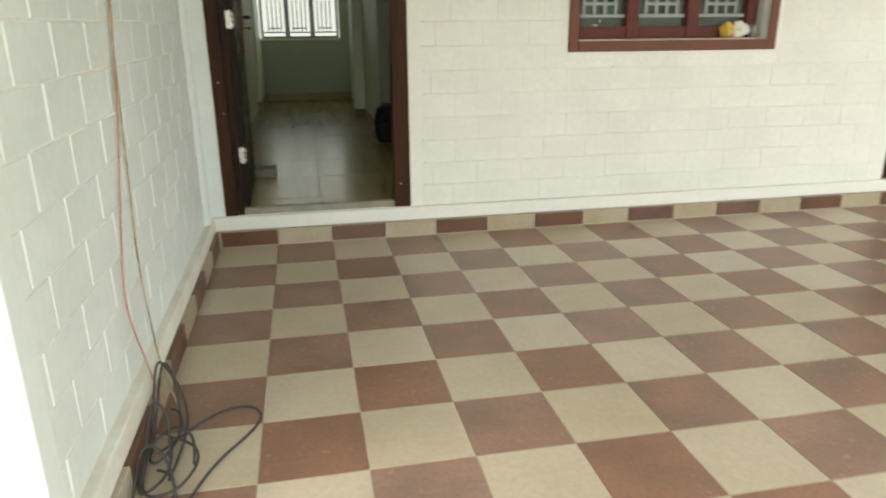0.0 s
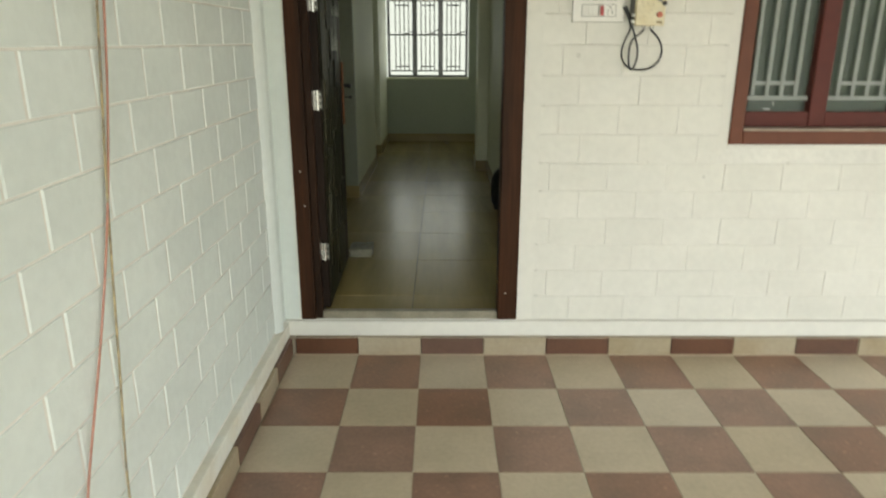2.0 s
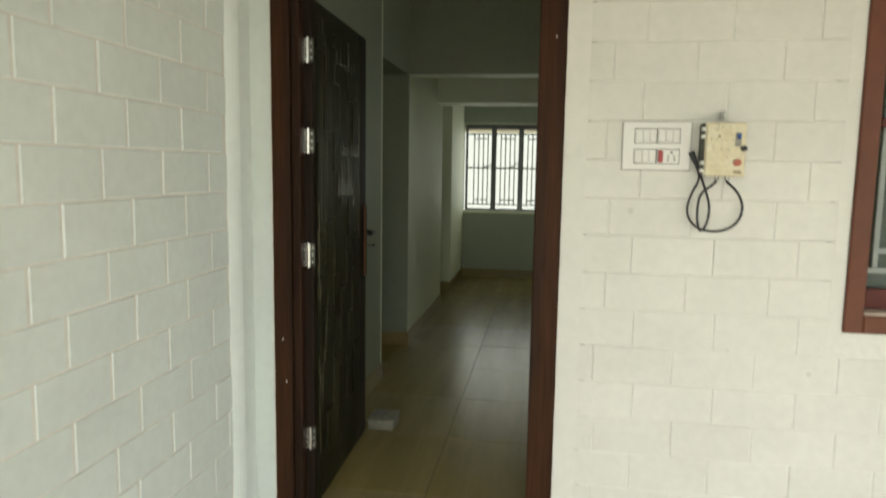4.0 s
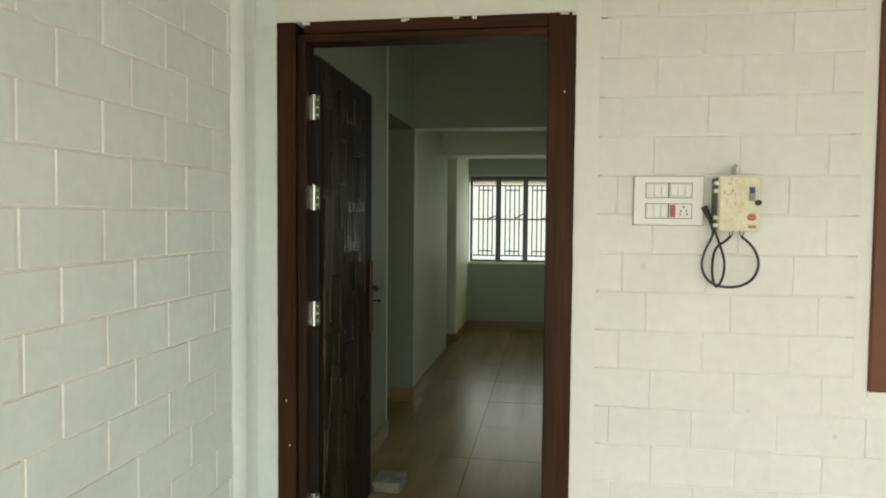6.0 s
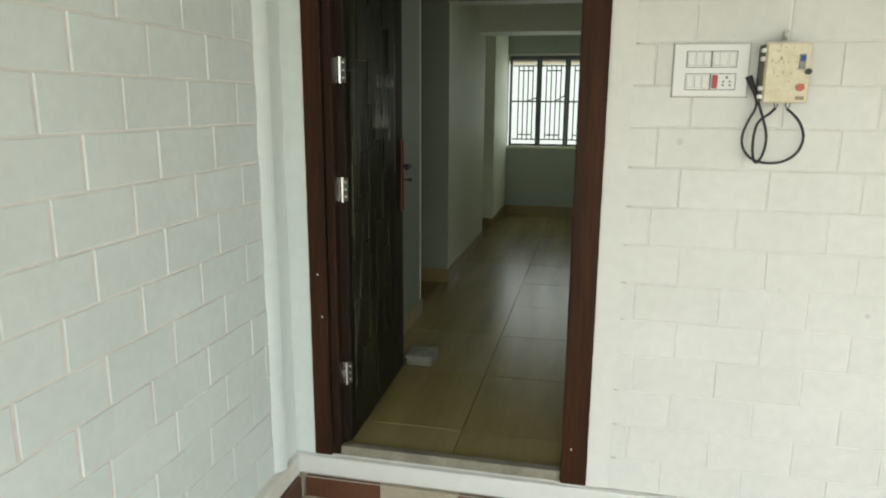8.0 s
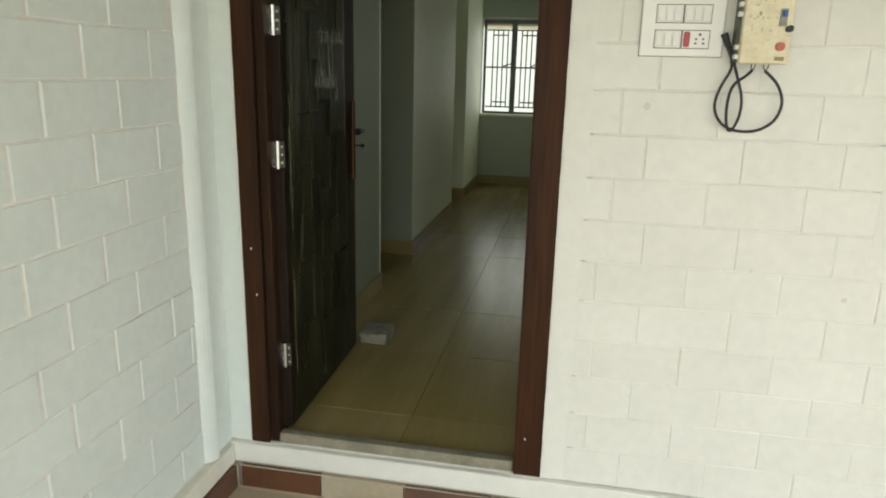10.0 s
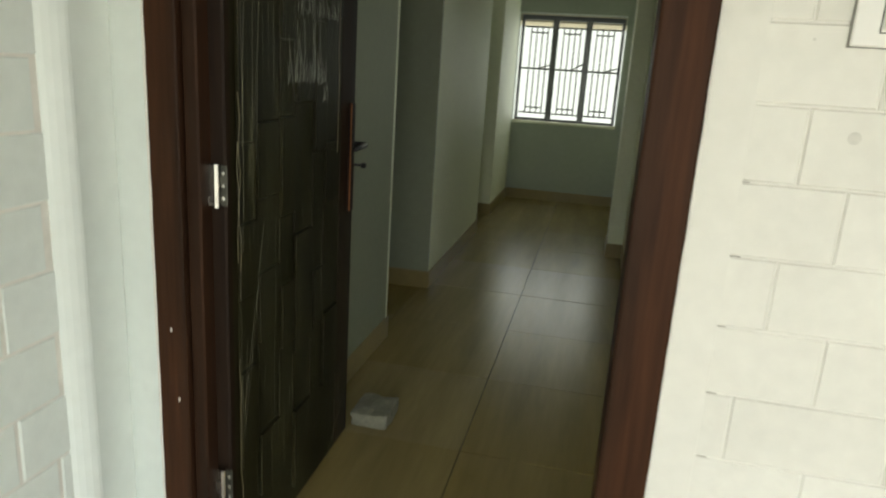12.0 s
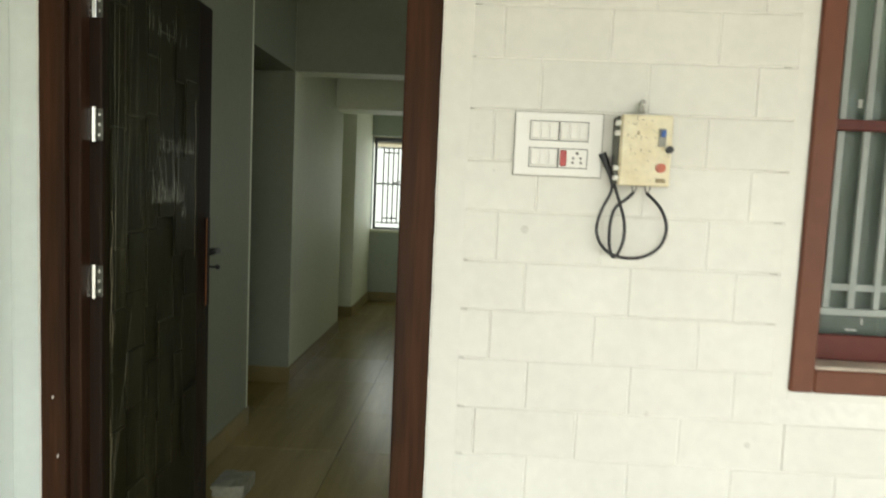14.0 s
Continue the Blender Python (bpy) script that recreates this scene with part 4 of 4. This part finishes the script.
# ---- floor tiles of the porch ----
def tile_mesh(name, w, d, h, material, c=0.0012):
    bm = B(0, w, 0, d, -h, 0)
    for v in bm.verts:
        if v.co.z > -h / 2:
            v.co.x += c if v.co.x < w / 2 else -c
            v.co.y += c if v.co.y < d / 2 else -c
    return finish(name, bm, material)


TS, G = 0.3, 0.0008
tiles = {}


def lay(name, mesh, loc, parent):
    ob = new(name, mesh)
    ob.location = loc
    ob.parent = parent
    return ob


rows_n, cols_n = 9, 19
for r in range(1, rows_n + 1):
    for c in range(1, cols_n + 1):
        kind = "red" if (c + r) % 2 else "cream"
        xa, xb = 0.3 * (c - 1), 0.3 * c
        ya, yb = -0.3 * r, -0.3 * (r - 1)
        if c == 1:
            xa = -0.012
        if r == 1:
            yb = 0.034
        key = (kind, c == 1, r == 1)
        if key not in tiles:
            tiles[key] = tile_mesh("floor_tile", xb - xa - 2 * G, yb - ya - 2 * G, 0.012, M[kind])
        lay("floor_tile", tiles[key], (xa + G, ya + G, random.uniform(-0.0003, 0.0003)), porch)

# skirting tiles
def skirt_mesh(name, w, d, h, material):
    return finish(name, B(0, w, 0, d, 0, h, bev=0.0025), material)


base1 = thing("baseboard_porch", (0, 0.04, 0), "alternating dark red and cream skirting tiles round the porch", "baseboard", kind="structure")
sr, sc = skirt_mesh("skirting_tile", 0.297, 0.02, 0.086, M["skred"]), skirt_mesh("skirting_tile", 0.297, 0.02, 0.086, M["skcream"])
for c in range(1, 20):
    o = lay("skirting_tile", sr if c % 2 else sc, (0.3 * (c - 1) + 0.0015 - 0, 0.034 + 0.0, 0.001), base1)
    o.matrix_parent_inverse = Matrix.Translation((0, -0.04, 0))
lr, lc = skirt_mesh("skirting_tile", 0.02, 0.297, 0.084, M["skred"]), skirt_mesh("skirting_tile", 0.02, 0.297, 0.084, M["skcream"])
for r in range(1, 9):
    o = lay("skirting_tile", lr if r % 2 else lc, (-0.032, -0.3 * r + 0.032, 0.001), base1)
    o.matrix_parent_inverse = Matrix.Translation((0, -0.04, 0))
part("grout_line", B(-0.012, 5.69, 0.0285, 0.0345, -0.001, 0.0035), M["cream"], base1, "pale grout line")
solid("skirting_bedding", B(-0.064, 5.7, 0.0545, 0.084, -0.004, 0.089), M["grout"], "pale mortar behind the skirting tiles", "mortar")
solid("skirting_bedding_side", B(-0.066, -0.0325, -2.43, 0.054, -0.004, 0.0875), M["grout"], "pale mortar behind the skirting tiles", "mortar")

# interior floor tiles
vt = {}
for i in range(-2, 7):
    for j in range(-1, 11):
        xa, ya = 0.555 + 0.6 * (i - 1), 0.345 + 0.6 * j
        xb, yb = xa + 0.6, ya + 0.6
        xa, xb, ya, yb = max(xa, -1.2), min(xb, 3.6), max(ya, 0.134), min(yb, 6.05)
        if xb - xa < 0.02 or yb - ya < 0.02:
            continue
        key = (round(xb - xa, 3), round(yb - ya, 3))
        if key not in vt:
            vt[key] = tile_mesh("floor_tile", key[0] - 0.0018, key[1] - 0.0018, 0.01, M["vit"], 0.0008)
        ob = lay("floor_tile", vt[key], (xa + 0.0009, ya + 0.0009, ZI + random.uniform(-0.0004, 0.0004)), interior)
        ob.rotation_euler = (random.uniform(-0.002, 0.002), random.uniform(-0.002, 0.002), 0)

# ---- open joint ends beside the plaster bands, their shadow drawn as grey slivers ----
gap_mesh = finish("joint_gap", B(0, 0.018, 0, 0.004, -0.0009, 0.0009), M["gapline"])
for k in range(19):
    z_ = 0.288 + 0.1267 * k
    for x_ in (1.1315, 1.8985):
        if x_ > 1.5 and not 0.95 < z_ < 2.2 or random.random() < 0.3:
            continue
        ob = new("joint_gap", gap_mesh)
        ob.location, ob.parent = (x_ + random.uniform(-0.006, 0.006), 0.0744, z_), facade

# ---- wall blocks ----
BL, BH, GAP, CH = 0.2625, 0.1267, 0.0022, 0.003
courses = [(0.172, 0.288)] + [(0.288 + 0.0005 + BH * k, 0.288 + BH * (k + 1)) for k in range(20)]
blocks = {}


def block_mesh(w, h, paint, t=0.012):
    """A block face that looks along -y, with worn chamfered edges; origin at its lower left back corner."""
    key = (round(w, 3), round(h, 3), paint)
    if key not in blocks:
        w, h = key[:2]
        a, b = GAP / 2, GAP / 2 + CH
        wide = 0.0075 if paint == "sidebrick" else b
        ring = lambda i, k, y: [(i, y, k), (w - i, y, k), (w - i, y, h - k), (i, y, h - k)]
        verts = ring(a, a, 0) + ring(a, a, -t + CH + (wide - b) * 0.7) + ring(wide, b, -t)
        faces = [(8, 9, 10, 11)]
        for k in range(4):
            n = (k + 1) % 4
            faces += [(k, n, 4 + n, 4 + k), (4 + k, 4 + n, 8 + n, 8 + k)]
        me = bpy.data.meshes.new("block")
        me.from_pydata(verts, [], faces)
        me.materials.append(M[paint])
        blocks[key] = me
    return blocks[key]


def spans(a, b, first, holes):
    """Pieces of one course between a and b with joints at first + n * BL, left out where the holes are."""
    cuts = []
    n = math.floor((a - first) / BL)
    x = first + n * BL
    while x < b:
        p, q = max(a, x), min(b, x + BL)
        parts_ = [(p, q)]
        for h0, h1 in holes:
            parts_ = [s for p_, q_ in parts_ for s in ((p_, min(q_, h0)), (max(p_, h1), q_)) if s[1] - s[0] > 0.0]
        cuts += [s for s in parts_ if s[1] - s[0] > 0.03]
        x += BL
    return cuts


FIRST = {3: 1.19, 4: 1.318, 5: 1.18, 6: 1.309, 7: 1.21, 8: 1.292, 9: 1.215, 10: 1.309, 12: 1.307, 13: 1.209}   # first upright joint of a course
for k, (z0, z1) in enumerate(courses):
    if z1 > 2.75:
        break
    holes = [(-1, 1.126), (4.088, 5.2)] if z1 < 2.75 else []
    if z1 > 0.99 and z0 < 2.24:
        holes.append((1.934, 3.311))
    first = FIRST.get(k, (1.20 if k % 2 else 1.31) + random.uniform(-0.012, 0.012))
    for p, q in spans(1.126, 5.69, first, holes):
        o = lay("block", block_mesh(q - p, z1 - z0, "brick"), (p, 0.0868 + random.uniform(-0.0008, 0.0008), z0), facade)
    first = (-0.906 if k % 2 else -1.010) + random.uniform(-0.012, 0.012)
    for p, q in spans(-2.368, -0.094, first, []):
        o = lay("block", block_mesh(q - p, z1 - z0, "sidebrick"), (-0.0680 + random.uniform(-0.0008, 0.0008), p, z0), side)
        o.rotation_euler = (0, 0, radians(90))
